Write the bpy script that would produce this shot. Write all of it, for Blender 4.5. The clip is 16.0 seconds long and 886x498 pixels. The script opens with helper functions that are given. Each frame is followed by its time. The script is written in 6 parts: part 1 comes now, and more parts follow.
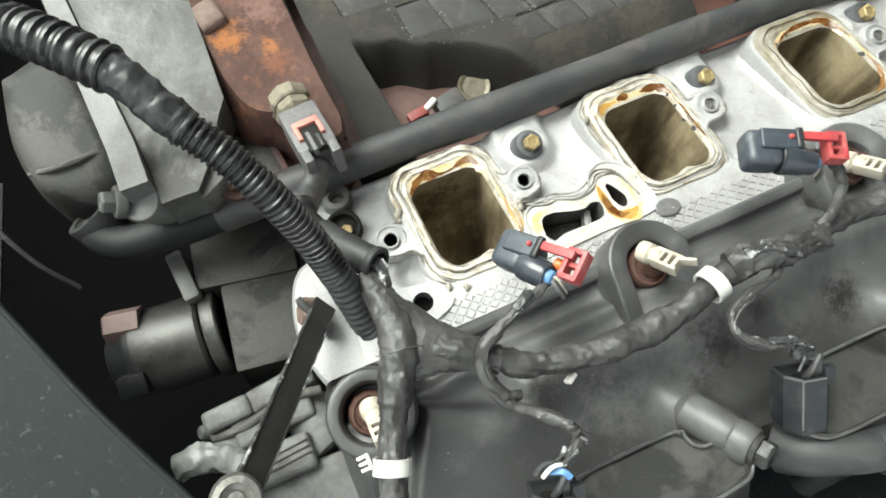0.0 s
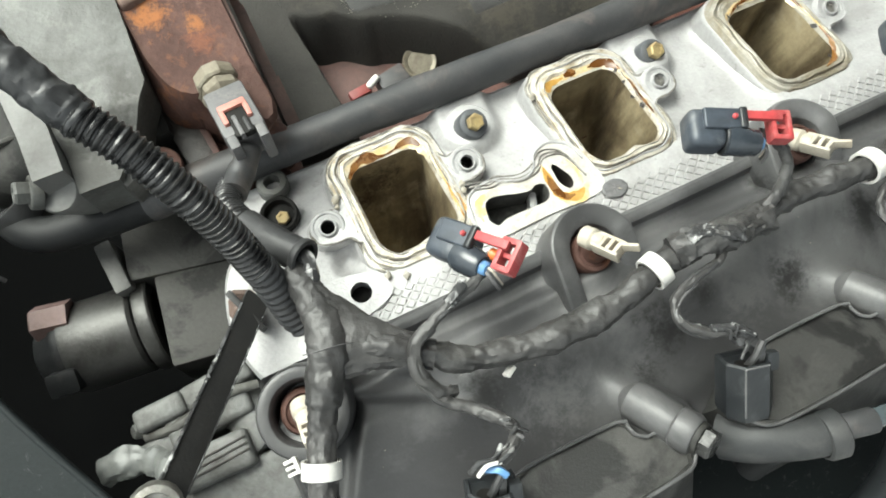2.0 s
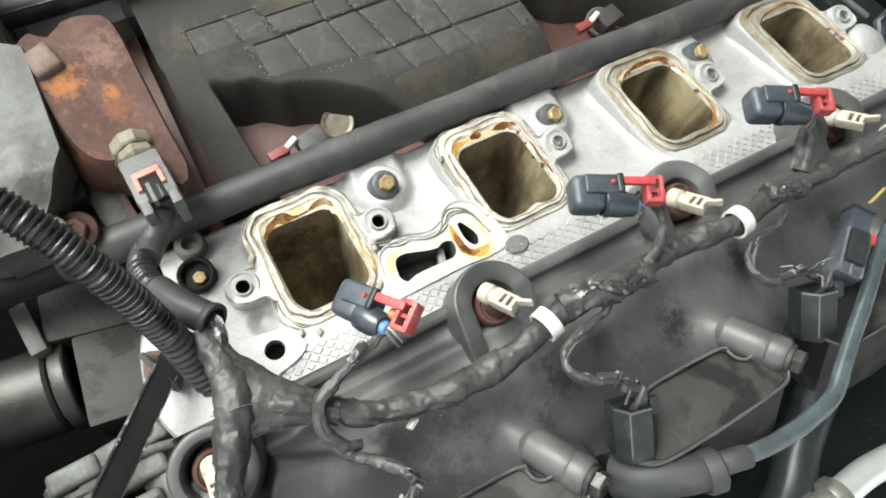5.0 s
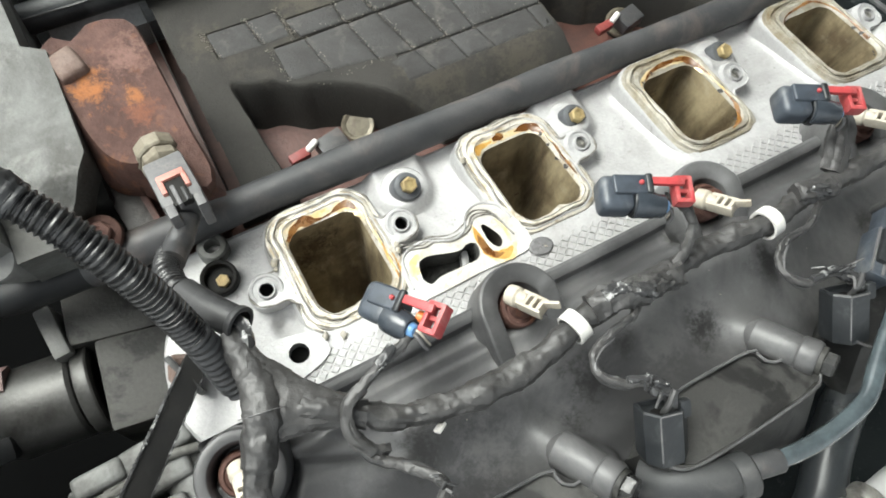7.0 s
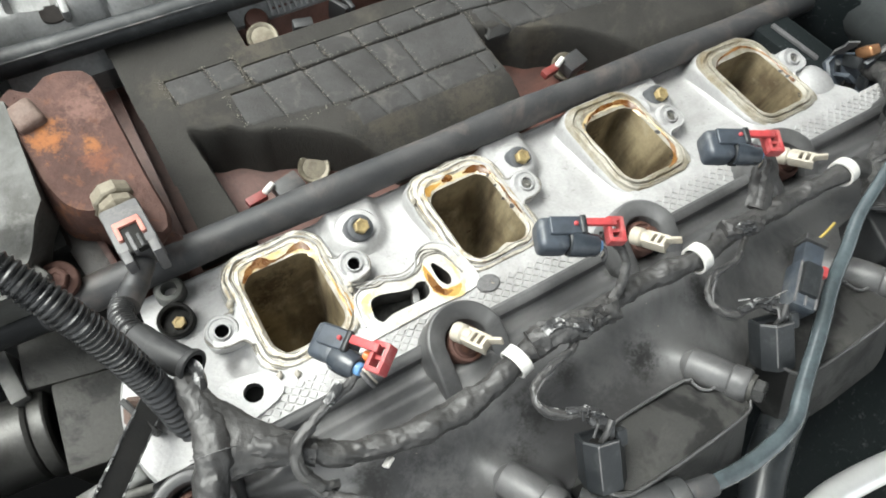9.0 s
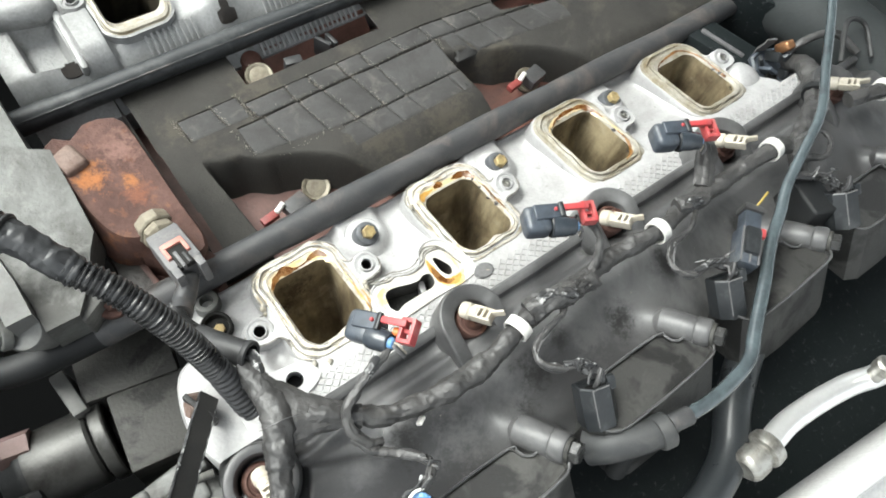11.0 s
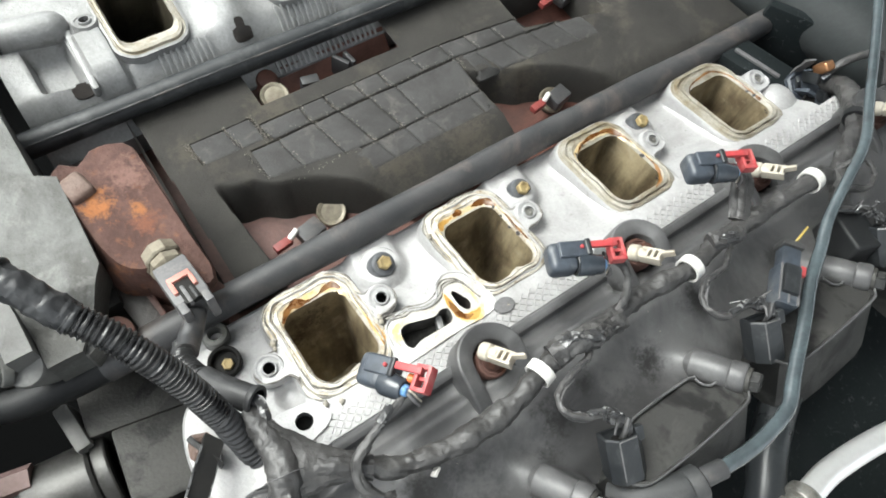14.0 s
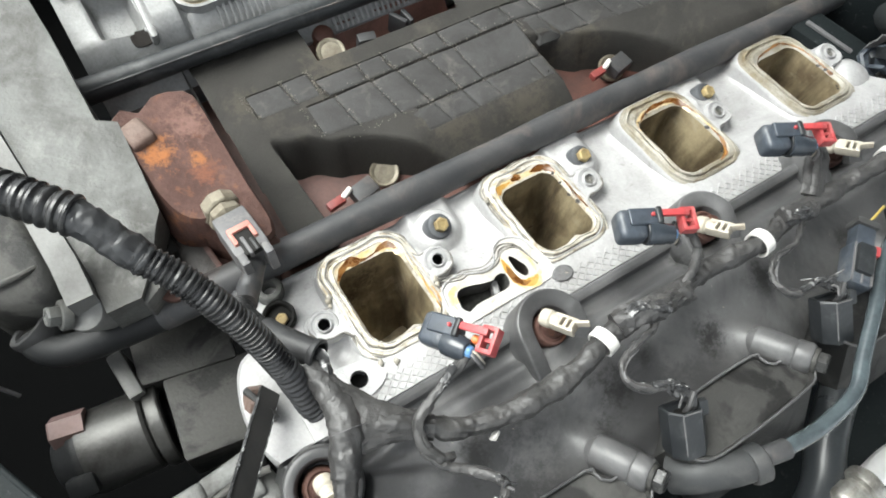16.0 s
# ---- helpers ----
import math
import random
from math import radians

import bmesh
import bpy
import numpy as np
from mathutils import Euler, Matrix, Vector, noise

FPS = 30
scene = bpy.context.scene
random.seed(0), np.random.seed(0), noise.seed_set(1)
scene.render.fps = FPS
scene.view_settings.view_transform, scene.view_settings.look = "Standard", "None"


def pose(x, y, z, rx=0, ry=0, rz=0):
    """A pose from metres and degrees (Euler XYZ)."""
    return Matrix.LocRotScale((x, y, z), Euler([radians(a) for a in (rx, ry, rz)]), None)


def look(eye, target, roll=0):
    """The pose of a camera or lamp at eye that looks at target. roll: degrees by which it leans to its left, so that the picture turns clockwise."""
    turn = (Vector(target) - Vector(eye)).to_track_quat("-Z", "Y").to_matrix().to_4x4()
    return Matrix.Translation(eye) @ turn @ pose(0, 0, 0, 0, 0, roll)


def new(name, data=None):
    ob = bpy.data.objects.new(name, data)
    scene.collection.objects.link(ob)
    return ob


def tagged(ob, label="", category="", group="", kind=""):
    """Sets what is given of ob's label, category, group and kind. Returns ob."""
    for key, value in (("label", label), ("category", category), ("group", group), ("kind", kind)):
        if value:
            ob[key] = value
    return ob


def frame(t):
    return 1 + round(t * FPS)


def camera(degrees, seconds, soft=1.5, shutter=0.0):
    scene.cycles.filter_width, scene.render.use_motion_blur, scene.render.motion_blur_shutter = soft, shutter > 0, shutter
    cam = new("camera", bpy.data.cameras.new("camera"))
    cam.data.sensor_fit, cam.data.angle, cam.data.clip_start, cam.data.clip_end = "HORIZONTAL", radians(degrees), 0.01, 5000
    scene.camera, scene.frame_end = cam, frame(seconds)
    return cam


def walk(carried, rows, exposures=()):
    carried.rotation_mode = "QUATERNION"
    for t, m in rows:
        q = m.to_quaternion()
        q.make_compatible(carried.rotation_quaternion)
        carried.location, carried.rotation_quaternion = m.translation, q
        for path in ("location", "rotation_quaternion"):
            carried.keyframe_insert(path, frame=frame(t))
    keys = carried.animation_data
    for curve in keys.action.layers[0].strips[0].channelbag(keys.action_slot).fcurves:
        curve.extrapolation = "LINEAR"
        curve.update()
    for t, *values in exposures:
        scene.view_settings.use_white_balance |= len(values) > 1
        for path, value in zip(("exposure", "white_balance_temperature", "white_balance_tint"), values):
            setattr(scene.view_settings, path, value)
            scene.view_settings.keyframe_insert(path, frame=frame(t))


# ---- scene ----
cam = camera(65.4, 16.0, 1.8)
PATH = [
    (0, (-0.111, -0.113, 0.322), (0.23, 0.452, -1.567), 7.1),
    (0.5, (-0.109, -0.111, 0.321), (0.213, 0.418, -1.581), 7.8),
    (1, (-0.098, -0.109, 0.316), (0.256, 0.388, -1.588), 11.0),
    (1.5, (-0.088, -0.108, 0.31), (0.266, 0.352, -1.603), 12.2),
    (2, (-0.091, -0.11, 0.313), (0.282, 0.35, -1.597), 13.6),
    (2.5, (-0.095, -0.112, 0.32), (0.275, 0.36, -1.588), 12.4),
    (3, (-0.091, -0.111, 0.317), (0.243, 0.367, -1.596), 9.2),
    (3.5, (-0.093, -0.113, 0.324), (0.271, 0.37, -1.583), 11.7),
    (4, (-0.083, -0.121, 0.336), (0.389, 0.34, -1.552), 20.1),
    (4.2, (-0.073, -0.119, 0.336), (0.48, 0.327, -1.533), 24.1),
    (6.5, (-0.081, -0.112, 0.331), (0.448, 0.396, -1.53), 19.0),
    (7, (-0.081, -0.111, 0.331), (0.45, 0.394, -1.53), 19.3),
    (7.5, (-0.084, -0.111, 0.332), (0.446, 0.401, -1.528), 18.9),
    (8, (-0.075, -0.112, 0.338), (0.518, 0.412, -1.499), 20.9),
    (8.5, (-0.076, -0.116, 0.352), (0.56, 0.438, -1.462), 21.0),
    (9, (-0.073, -0.116, 0.348), (0.561, 0.42, -1.472), 21.4),
    (9.2, (-0.073, -0.116, 0.346), (0.559, 0.417, -1.475), 21.4),
    (11.3, (-0.129, -0.142, 0.397), (0.618, 0.378, -1.384), 19.7),
    (11.5, (-0.136, -0.151, 0.399), (0.572, 0.354, -1.402), 18.5),
    (12, (-0.135, -0.143, 0.407), (0.555, 0.443, -1.376), 15.5),
    (12.5, (-0.107, -0.12, 0.396), (0.589, 0.483, -1.379), 15.5),
    (13, (-0.111, -0.119, 0.387), (0.568, 0.476, -1.398), 15.8),
    (13.5, (-0.108, -0.116, 0.386), (0.579, 0.472, -1.398), 16.7),
    (14, (-0.099, -0.114, 0.382), (0.599, 0.455, -1.404), 17.8),
    (14.5, (-0.103, -0.112, 0.378), (0.561, 0.457, -1.421), 17.3),
    (15, (-0.106, -0.111, 0.375), (0.548, 0.445, -1.432), 17.7),
    (15.5, (-0.108, -0.109, 0.37), (0.533, 0.433, -1.445), 18.7),
    (16, (-0.118, -0.106, 0.369), (0.499, 0.441, -1.454), 18.2),
]
walk(cam, [(t, look(eye, target, roll)) for t, eye, target, roll in PATH],
     exposures=[(0, 1.41, 6560, 6), (4.2, 1.38, 6550, 7), (6.3, 1.38, 6500, 9), (9.2, 1.42, 6440, 10), (11.3, 1.60, 6420, 10), (12.5, 1.50, 6410, 10), (14.5, 1.45, 6400, 11), (16, 1.48, 6400, 11)])

# ---- light ----
world = bpy.data.worlds.new("sky")
scene.world = world
world.use_nodes = True
wn = world.node_tree.nodes
sky = wn.new("ShaderNodeTexSky")
sky.sky_type = "NISHITA"
sky.sun_disc = False
sky.sun_elevation, sky.sun_rotation = radians(55), radians(323)
sky.air_density, sky.dust_density, sky.ozone_density = 1.0, 4.0, 1.0
hsv = wn.new("ShaderNodeHueSaturation")
hsv.inputs["Saturation"].default_value = 0.18
world.node_tree.links.new(sky.outputs[0], hsv.inputs["Color"])
cast = wn.new("ShaderNodeMix")
cast.data_type, cast.blend_type = "RGBA", "MULTIPLY"
cast.inputs["Factor"].default_value = 1.0
cast.inputs["B"].default_value = (0.965, 1.0, 0.965, 1)
world.node_tree.links.new(hsv.outputs[0], cast.inputs["A"])
world.node_tree.links.new(cast.outputs["Result"], wn["Background"].inputs[0])
wn["Background"].inputs[1].default_value = 0.15
sun = new("sun", bpy.data.lights.new("sun", "SUN"))
sun.data.energy, sun.data.angle, sun.data.color = 1.6, radians(40), (0.97, 1.0, 0.93)
sun.matrix_world = look((-0.9, 1.4, 2.4), (0.0, 0.0, 0))
scene.view_settings.exposure = 1.34


# ---- materials ----
def material(name, base, rough=0.5, metal=0.0, second=None, scale=30.0, mix=(0.4, 0.65), detail=6.0, bump=0.1, bump_scale=400.0,
             dust=None, dust_amount=0.0, dust_scale=14.0, spec=0.5, coat=0.0, crease=0.0, crease_scale=120.0, rough_var=0.12, grain=1.0, swirl=0.5):
    """Two-scale procedural surface: patches of a second colour, fine grain relief, and dust that settles in blotches."""
    m = bpy.data.materials.new(name)
    m.use_nodes = True
    nt, b = m.node_tree, m.node_tree.nodes["Principled BSDF"]
    n, l = nt.nodes, nt.links

    def noise_tex(s, d=6.0, r=0.6, dist=0.0):
        t = n.new("ShaderNodeTexNoise")
        t.inputs["Scale"].default_value, t.inputs["Detail"].default_value = s, d
        t.inputs["Roughness"].default_value, t.inputs["Distortion"].default_value = r, dist
        l.new(co.outputs["Object"], t.inputs["Vector"])
        return t

    def ramp(source, a, z):
        r = n.new("ShaderNodeMapRange")
        r.inputs["From Min"].default_value, r.inputs["From Max"].default_value = a, z
        l.new(source, r.inputs["Value"])
        return r.outputs[0]

    def blend(fac, a, z):
        x = n.new("ShaderNodeMix")
        x.data_type = "RGBA"
        l.new(fac, x.inputs["Factor"])
        for sock, c in ((x.inputs["A"], a), (x.inputs["B"], z)):
            if isinstance(c, tuple):
                sock.default_value = (*c, 1)
            else:
                l.new(c, sock)
        return x.outputs["Result"]

    co = n.new("ShaderNodeTexCoord")
    second = second or tuple(c * 0.75 for c in base)
    large = noise_tex(scale, detail, 0.65, 0.4)
    fine = noise_tex(bump_scale, 3.0)
    colour = blend(ramp(large.outputs["Fac"], *mix), base, second)
    tone = blend(ramp(fine.outputs["Fac"], 0.3, 0.8), (1 - 0.14 * grain,) * 3, (1 + 0.1 * grain,) * 3)
    mul = n.new("ShaderNodeMix")
    mul.data_type, mul.blend_type = "RGBA", "MULTIPLY"
    mul.inputs["Factor"].default_value = 1.0
    l.new(colour, mul.inputs["A"])
    l.new(tone, mul.inputs["B"])
    colour = mul.outputs["Result"]
    if dust:
        speck = noise_tex(dust_scale, 8.0, 0.7, swirl)
        r = ramp(speck.outputs["Fac"], 0.62 - 0.35 * dust_amount, 0.8 - 0.2 * dust_amount)
        colour = blend(r, colour, dust)
    l.new(colour, b.inputs["Base Color"])
    rr = n.new("ShaderNodeMapRange")
    rr.inputs["To Min"].default_value, rr.inputs["To Max"].default_value = max(0.05, rough - rough_var), min(1, rough + rough_var)
    l.new(large.outputs["Fac"], rr.inputs["Value"])
    l.new(rr.outputs[0], b.inputs["Roughness"])
    b.inputs["Metallic"].default_value = metal
    b.inputs["Specular IOR Level"].default_value = spec
    b.inputs["Coat Weight"].default_value = coat
    bp = n.new("ShaderNodeBump")
    bp.inputs["Strength"].default_value, bp.inputs["Distance"].default_value = bump, 0.001
    l.new(fine.outputs["Fac"], bp.inputs["Height"])
    if crease:
        warp = noise_tex(crease_scale * 0.6, 3.0)
        add = n.new("ShaderNodeVectorMath")
        add.operation = "MULTIPLY_ADD"
        add.inputs[1].default_value = (0.012, 0.012, 0.012)
        l.new(warp.outputs["Color"], add.inputs[0])
        l.new(co.outputs["Object"], add.inputs[2])
        cells = n.new("ShaderNodeTexVoronoi")
        cells.inputs["Scale"].default_value = crease_scale
        l.new(add.outputs[0], cells.inputs["Vector"])
        fold = n.new("ShaderNodeBump")
        fold.inputs["Strength"].default_value, fold.inputs["Distance"].default_value = crease, 0.003
        l.new(cells.outputs["Distance"], fold.inputs["Height"])
        l.new(fold.outputs[0], bp.inputs["Normal"])
    l.new(bp.outputs[0], b.inputs["Normal"])
    return m


def ragged_patch(m, at, size, colour):
    """A ragged patch of rust, dust or oil round one place of a thing."""
    nt = m.node_tree
    n, l, b = nt.nodes, nt.links, nt.nodes["Principled BSDF"]
    geo, dist, mottle = n.new("ShaderNodeNewGeometry"), n.new("ShaderNodeVectorMath"), n.new("ShaderNodeTexNoise")
    dist.operation, dist.inputs[1].default_value = "DISTANCE", at
    l.new(geo.outputs["Position"], dist.inputs[0])
    mottle.inputs["Scale"].default_value, mottle.inputs["Detail"].default_value, mottle.inputs["Roughness"].default_value = 150, 10, 0.85
    l.new(geo.outputs["Position"], mottle.inputs["Vector"])
    near, ragged, mask, x = n.new("ShaderNodeMapRange"), n.new("ShaderNodeMapRange"), n.new("ShaderNodeMath"), n.new("ShaderNodeMix")
    near.inputs["From Min"].default_value, near.inputs["From Max"].default_value = 0, size
    near.inputs["To Min"].default_value, near.inputs["To Max"].default_value = 0.24, -0.22
    l.new(dist.outputs["Value"], near.inputs["Value"])
    mask.operation = "ADD"
    l.new(near.outputs[0], mask.inputs[0])
    l.new(mottle.outputs["Fac"], mask.inputs[1])
    ragged.inputs["From Min"].default_value, ragged.inputs["From Max"].default_value = 0.54, 0.70
    l.new(mask.outputs[0], ragged.inputs["Value"])
    x.data_type = "RGBA"
    l.new(ragged.outputs[0], x.inputs["Factor"])
    l.new(b.inputs["Base Color"].links[0].from_socket, x.inputs["A"])
    x.inputs["B"].default_value = (*colour, 1)
    l.new(x.outputs["Result"], b.inputs["Base Color"])


ALU = material("bright_cast_aluminium", (0.40, 0.397, 0.395), 0.46, 0.15, (0.275, 0.270, 0.265), 22, (0.42, 0.72), detail=6, bump=0.34, bump_scale=520, grain=0.7, crease=0.1, crease_scale=55, dust=(0.12, 0.108, 0.097), dust_amount=0.06, dust_scale=150, swirl=1.0, rough_var=0.2)
RIM = material("machined_aluminium_with_oil_stains", (0.50, 0.47, 0.41), 0.45, 0.3, (0.31, 0.26, 0.185), 110, (0.46, 0.62), detail=9, bump=0.6, bump_scale=600, dust=(0.10, 0.066, 0.03), dust_amount=0.13, dust_scale=190, swirl=1.2)
# gasket remains, also drawn as dark shadow lines along edges and grooves
GASKET_SHADE = material("grey_gasket_and_shade_line", (0.235, 0.225, 0.205), 0.6, 0.1, (0.115, 0.105, 0.09), 150, (0.42, 0.6), bump=0.4, bump_scale=700)
PORT = material("sooty_port_wall", (0.37, 0.305, 0.19), 0.5, 0.1, (0.165, 0.125, 0.075), 22, (0.46, 0.66), detail=3, bump=0.35, bump_scale=420, dust=(0.42, 0.37, 0.27), dust_amount=0.16, dust_scale=40, swirl=0.3)


def soot(m, colour, low, high):
    """Runs of soot that trail down a bore."""
    nt = m.node_tree
    n, l, b = nt.nodes, nt.links, nt.nodes["Principled BSDF"]
    geo, mapping, streak, fade, x = n.new("ShaderNodeNewGeometry"), n.new("ShaderNodeMapping"), n.new("ShaderNodeTexNoise"), n.new("ShaderNodeMapRange"), n.new("ShaderNodeMix")
    mapping.inputs["Scale"].default_value = (1, 1, 0.2)
    mapping.inputs["Location"].default_value = (0.013, 0.004, 0)
    l.new(geo.outputs["Position"], mapping.inputs["Vector"])
    l.new(mapping.outputs[0], streak.inputs["Vector"])
    streak.inputs["Scale"].default_value, streak.inputs["Detail"].default_value, streak.inputs["Roughness"].default_value = 48, 5, 0.6
    fade.inputs["From Min"].default_value, fade.inputs["From Max"].default_value = low, high
    l.new(streak.outputs["Fac"], fade.inputs["Value"])
    x.data_type = "RGBA"
    l.new(fade.outputs[0], x.inputs["Factor"])
    l.new(b.inputs["Base Color"].links[0].from_socket, x.inputs["A"])
    x.inputs["B"].default_value = (*colour, 1)
    l.new(x.outputs["Result"], b.inputs["Base Color"])


soot(PORT, (0.055, 0.038, 0.021), 0.46, 0.70)
for at, size in (((-0.038, 0.015, -0.022), 0.034), ((-0.046, 0.010, -0.035), 0.03), ((0.179, 0.012, -0.026), 0.034)):
    ragged_patch(PORT, at, size, (0.05, 0.031, 0.016))
SOOTPORT = material("oily_black_port_wall", (0.085, 0.075, 0.052), 0.4, 0.1, (0.03, 0.025, 0.018), 26, (0.42, 0.6), detail=4, bump=0.3, bump_scale=420)
soot(SOOTPORT, (0.02, 0.016, 0.011), 0.5, 0.62)
STAIN = material("brown_oil_varnish", (0.095, 0.036, 0.009), 0.28, 0.0, (0.22, 0.105, 0.028), 110, (0.45, 0.62), bump=0.05)
AMBER = material("amber_oil_varnish", (0.33, 0.16, 0.025), 0.3, 0.0, (0.46, 0.27, 0.07), 110, (0.4, 0.65), bump=0.05)
PALE_STAIN = material("amber_oil_film", (0.56, 0.40, 0.17), 0.35, 0.1, (0.64, 0.58, 0.46), 90, bump=0.05)
COVER = material("dusty_black_valve_cover_plastic", (0.040, 0.0398, 0.041), 0.42, 0.0, (0.063, 0.0625, 0.063), 13, (0.40, 0.62), detail=5, bump=0.1, bump_scale=900, dust=(0.135, 0.134, 0.135), dust_amount=0.36, dust_scale=11, swirl=0.5, grain=0.5, rough_var=0.2)
COIL = material("dusty_dark_coil_plastic", (0.036, 0.0357, 0.034), 0.5, 0.0, (0.009, 0.0088, 0.0085), 30, (0.47, 0.54), detail=4, bump=0.16, bump_scale=1000, dust=(0.066, 0.065, 0.060), dust_amount=0.3, dust_scale=24)
PLASTIC = material("black_plastic", (0.024, 0.024, 0.025), 0.5, 0.0, (0.036, 0.036, 0.036), 40, bump=0.08, bump_scale=1500, dust=(0.075, 0.074, 0.072), dust_amount=0.28, dust_scale=30)
GLOSSTAPE = material("shiny_black_vinyl_tape", (0.028, 0.029, 0.031), 0.42, 0.0, (0.034, 0.034, 0.035), 60, bump=0.12, bump_scale=500, dust=(0.075, 0.078, 0.08), dust_amount=0.22, dust_scale=40, crease=0.15, crease_scale=90)
CONDUIT = material("glossy_black_corrugated_plastic", (0.016, 0.016, 0.017), 0.28, 0.0, (0.028, 0.028, 0.028), 60, bump=0.05, bump_scale=900, dust=(0.06, 0.06, 0.058), dust_amount=0.15, dust_scale=70)
TAPE = material("wrinkled_black_cloth_tape", (0.034, 0.033, 0.0325), 0.46, 0.0, (0.058, 0.056, 0.055), 50, bump=0.3, bump_scale=520, dust=(0.10, 0.098, 0.095), dust_amount=0.32, dust_scale=36, crease=0.22, crease_scale=85, rough_var=0.2)
RUBBER = material("grey_dusted_black_rubber", (0.034, 0.035, 0.037), 0.5, 0.0, (0.055, 0.054, 0.055), 30, bump=0.1, bump_scale=1000, dust=(0.115, 0.095, 0.085), dust_amount=0.32, dust_scale=26)
ELBOW = material("dull_dusted_elbow_rubber", (0.023, 0.0245, 0.0255), 0.6, 0.0, (0.036, 0.0365, 0.037), 40, bump=0.12, bump_scale=900, dust=(0.07, 0.068, 0.066), dust_amount=0.3, dust_scale=30)
RUST = material("rusty_cast_iron", (0.060, 0.028, 0.021), 0.75, 0.0, (0.108, 0.058, 0.047), 30, (0.42, 0.64), detail=8, bump=0.8, bump_scale=300, dust=(0.21, 0.085, 0.035), dust_amount=0.16, dust_scale=55, crease=0.2, crease_scale=80, spec=0.3)


BRIDGE = material("machined_face_with_dried_coolant", (0.50, 0.49, 0.47), 0.5, 0.15, (0.36, 0.335, 0.29), 60, (0.46, 0.68), bump=0.3, bump_scale=600, dust=(0.30, 0.20, 0.09), dust_amount=0.05, dust_scale=70)
ragged_patch(BRIDGE, (-0.007, -0.027, 0.007), 0.010, (0.46, 0.34, 0.17))
for at, size in (((0.036, -0.112, 0.026), 0.026), ((0.024, -0.128, 0.03), 0.024), ((-0.045, -0.105, 0.026), 0.030), ((0.100, -0.118, 0.026), 0.030), ((0.150, -0.108, 0.026), 0.028), ((0.062, -0.106, 0.026), 0.020), ((0.215, -0.112, 0.026), 0.018), ((0.118, -0.076, 0.022), 0.020), ((0.005, -0.082, 0.022), 0.018)):
    ragged_patch(COVER, at, size, (0.0185, 0.018, 0.0175))
for at, size in (((-0.02, -0.118, 0.026), 0.045), ((0.128, -0.118, 0.026), 0.040), ((0.078, -0.114, 0.026), 0.035), ((0.24, -0.105, 0.026), 0.045), ((0.06, -0.074, 0.022), 0.030)):
    ragged_patch(COVER, at, size, (0.088, 0.087, 0.087))
ragged_patch(RUST, (-0.088, 0.132, 0.024), 0.030, (0.155, 0.085, 0.068))
ragged_patch(RUST, (-0.092, 0.100, 0.022), 0.022, (0.145, 0.055, 0.030))
ragged_patch(RUST, (-0.110, 0.121, 0.024), 0.026, (0.26, 0.098, 0.030))
ragged_patch(RUST, (-0.092, 0.109, 0.024), 0.014, (0.25, 0.10, 0.035))
LUG = material("tan_scaled_iron", (0.15, 0.105, 0.086), 0.75, 0.0, (0.095, 0.055, 0.042), 60, (0.45, 0.65), detail=8, bump=0.7, bump_scale=320)
MAROON = material("dark_red_oxide_block_paint", (0.105, 0.042, 0.031), 0.6, 0.0, (0.055, 0.025, 0.019), 25, bump=0.4, bump_scale=350, dust=(0.105, 0.055, 0.042), dust_amount=0.05)
# lighter copy of the block paint, as if light reached the recess
MAROONLIT = material("lit_red_oxide_paint", (0.155, 0.070, 0.052), 0.6, 0.0, (0.085, 0.038, 0.028), 40, bump=0.4, bump_scale=350)
FOAM = material("dark_grey_foam_pad", (0.030, 0.0278, 0.0240), 0.85, 0.0, (0.020, 0.0186, 0.0163), 14, (0.4, 0.65), detail=5, bump=0.5, bump_scale=800, dust=(0.078, 0.068, 0.054), dust_amount=0.22, dust_scale=13, swirl=0.3)
FOAMCELL = material("scuffed_grey_foam_cell", (0.044, 0.0430, 0.0422), 0.75, 0.0, (0.028, 0.0268, 0.0256), 20, (0.42, 0.62), detail=5, bump=0.45, bump_scale=700, dust=(0.10, 0.092, 0.082), dust_amount=0.2, dust_scale=45, swirl=0.6)
for at, size in (((0.075, 0.094, -0.034), 0.060), ((0.130, 0.086, -0.034), 0.060), ((0.02, 0.172, -0.029), 0.05), ((-0.045, 0.165, -0.029), 0.035), ((0.20, 0.110, -0.032), 0.06)):
    ragged_patch(FOAM, at, size, (0.052, 0.0455, 0.035))
SOFTBLACK = material("matt_black_moulded_rubber", (0.0105, 0.0115, 0.0125), 0.55, 0.0, (0.017, 0.0175, 0.018), 45, bump=0.15, bump_scale=900, spec=0.28, dust=(0.036, 0.036, 0.036), dust_amount=0.2, dust_scale=50)
GREYCAST = material("weathered_grey_aluminium_casting", (0.105, 0.107, 0.102), 0.6, 0.15, (0.052, 0.051, 0.046), 20, (0.44, 0.62), detail=8, bump=0.5, bump_scale=380, dust=(0.19, 0.19, 0.18), dust_amount=0.18, dust_scale=26, grain=0.6)
CASTGREY = material("mottled_grey_compressor_casting", (0.145, 0.147, 0.142), 0.6, 0.15, (0.07, 0.068, 0.064), 45, (0.42, 0.62), detail=8, bump=0.5, bump_scale=350)
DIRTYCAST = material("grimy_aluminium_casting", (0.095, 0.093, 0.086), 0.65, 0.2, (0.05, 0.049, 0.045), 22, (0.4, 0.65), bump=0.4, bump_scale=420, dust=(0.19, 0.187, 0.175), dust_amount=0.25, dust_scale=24)
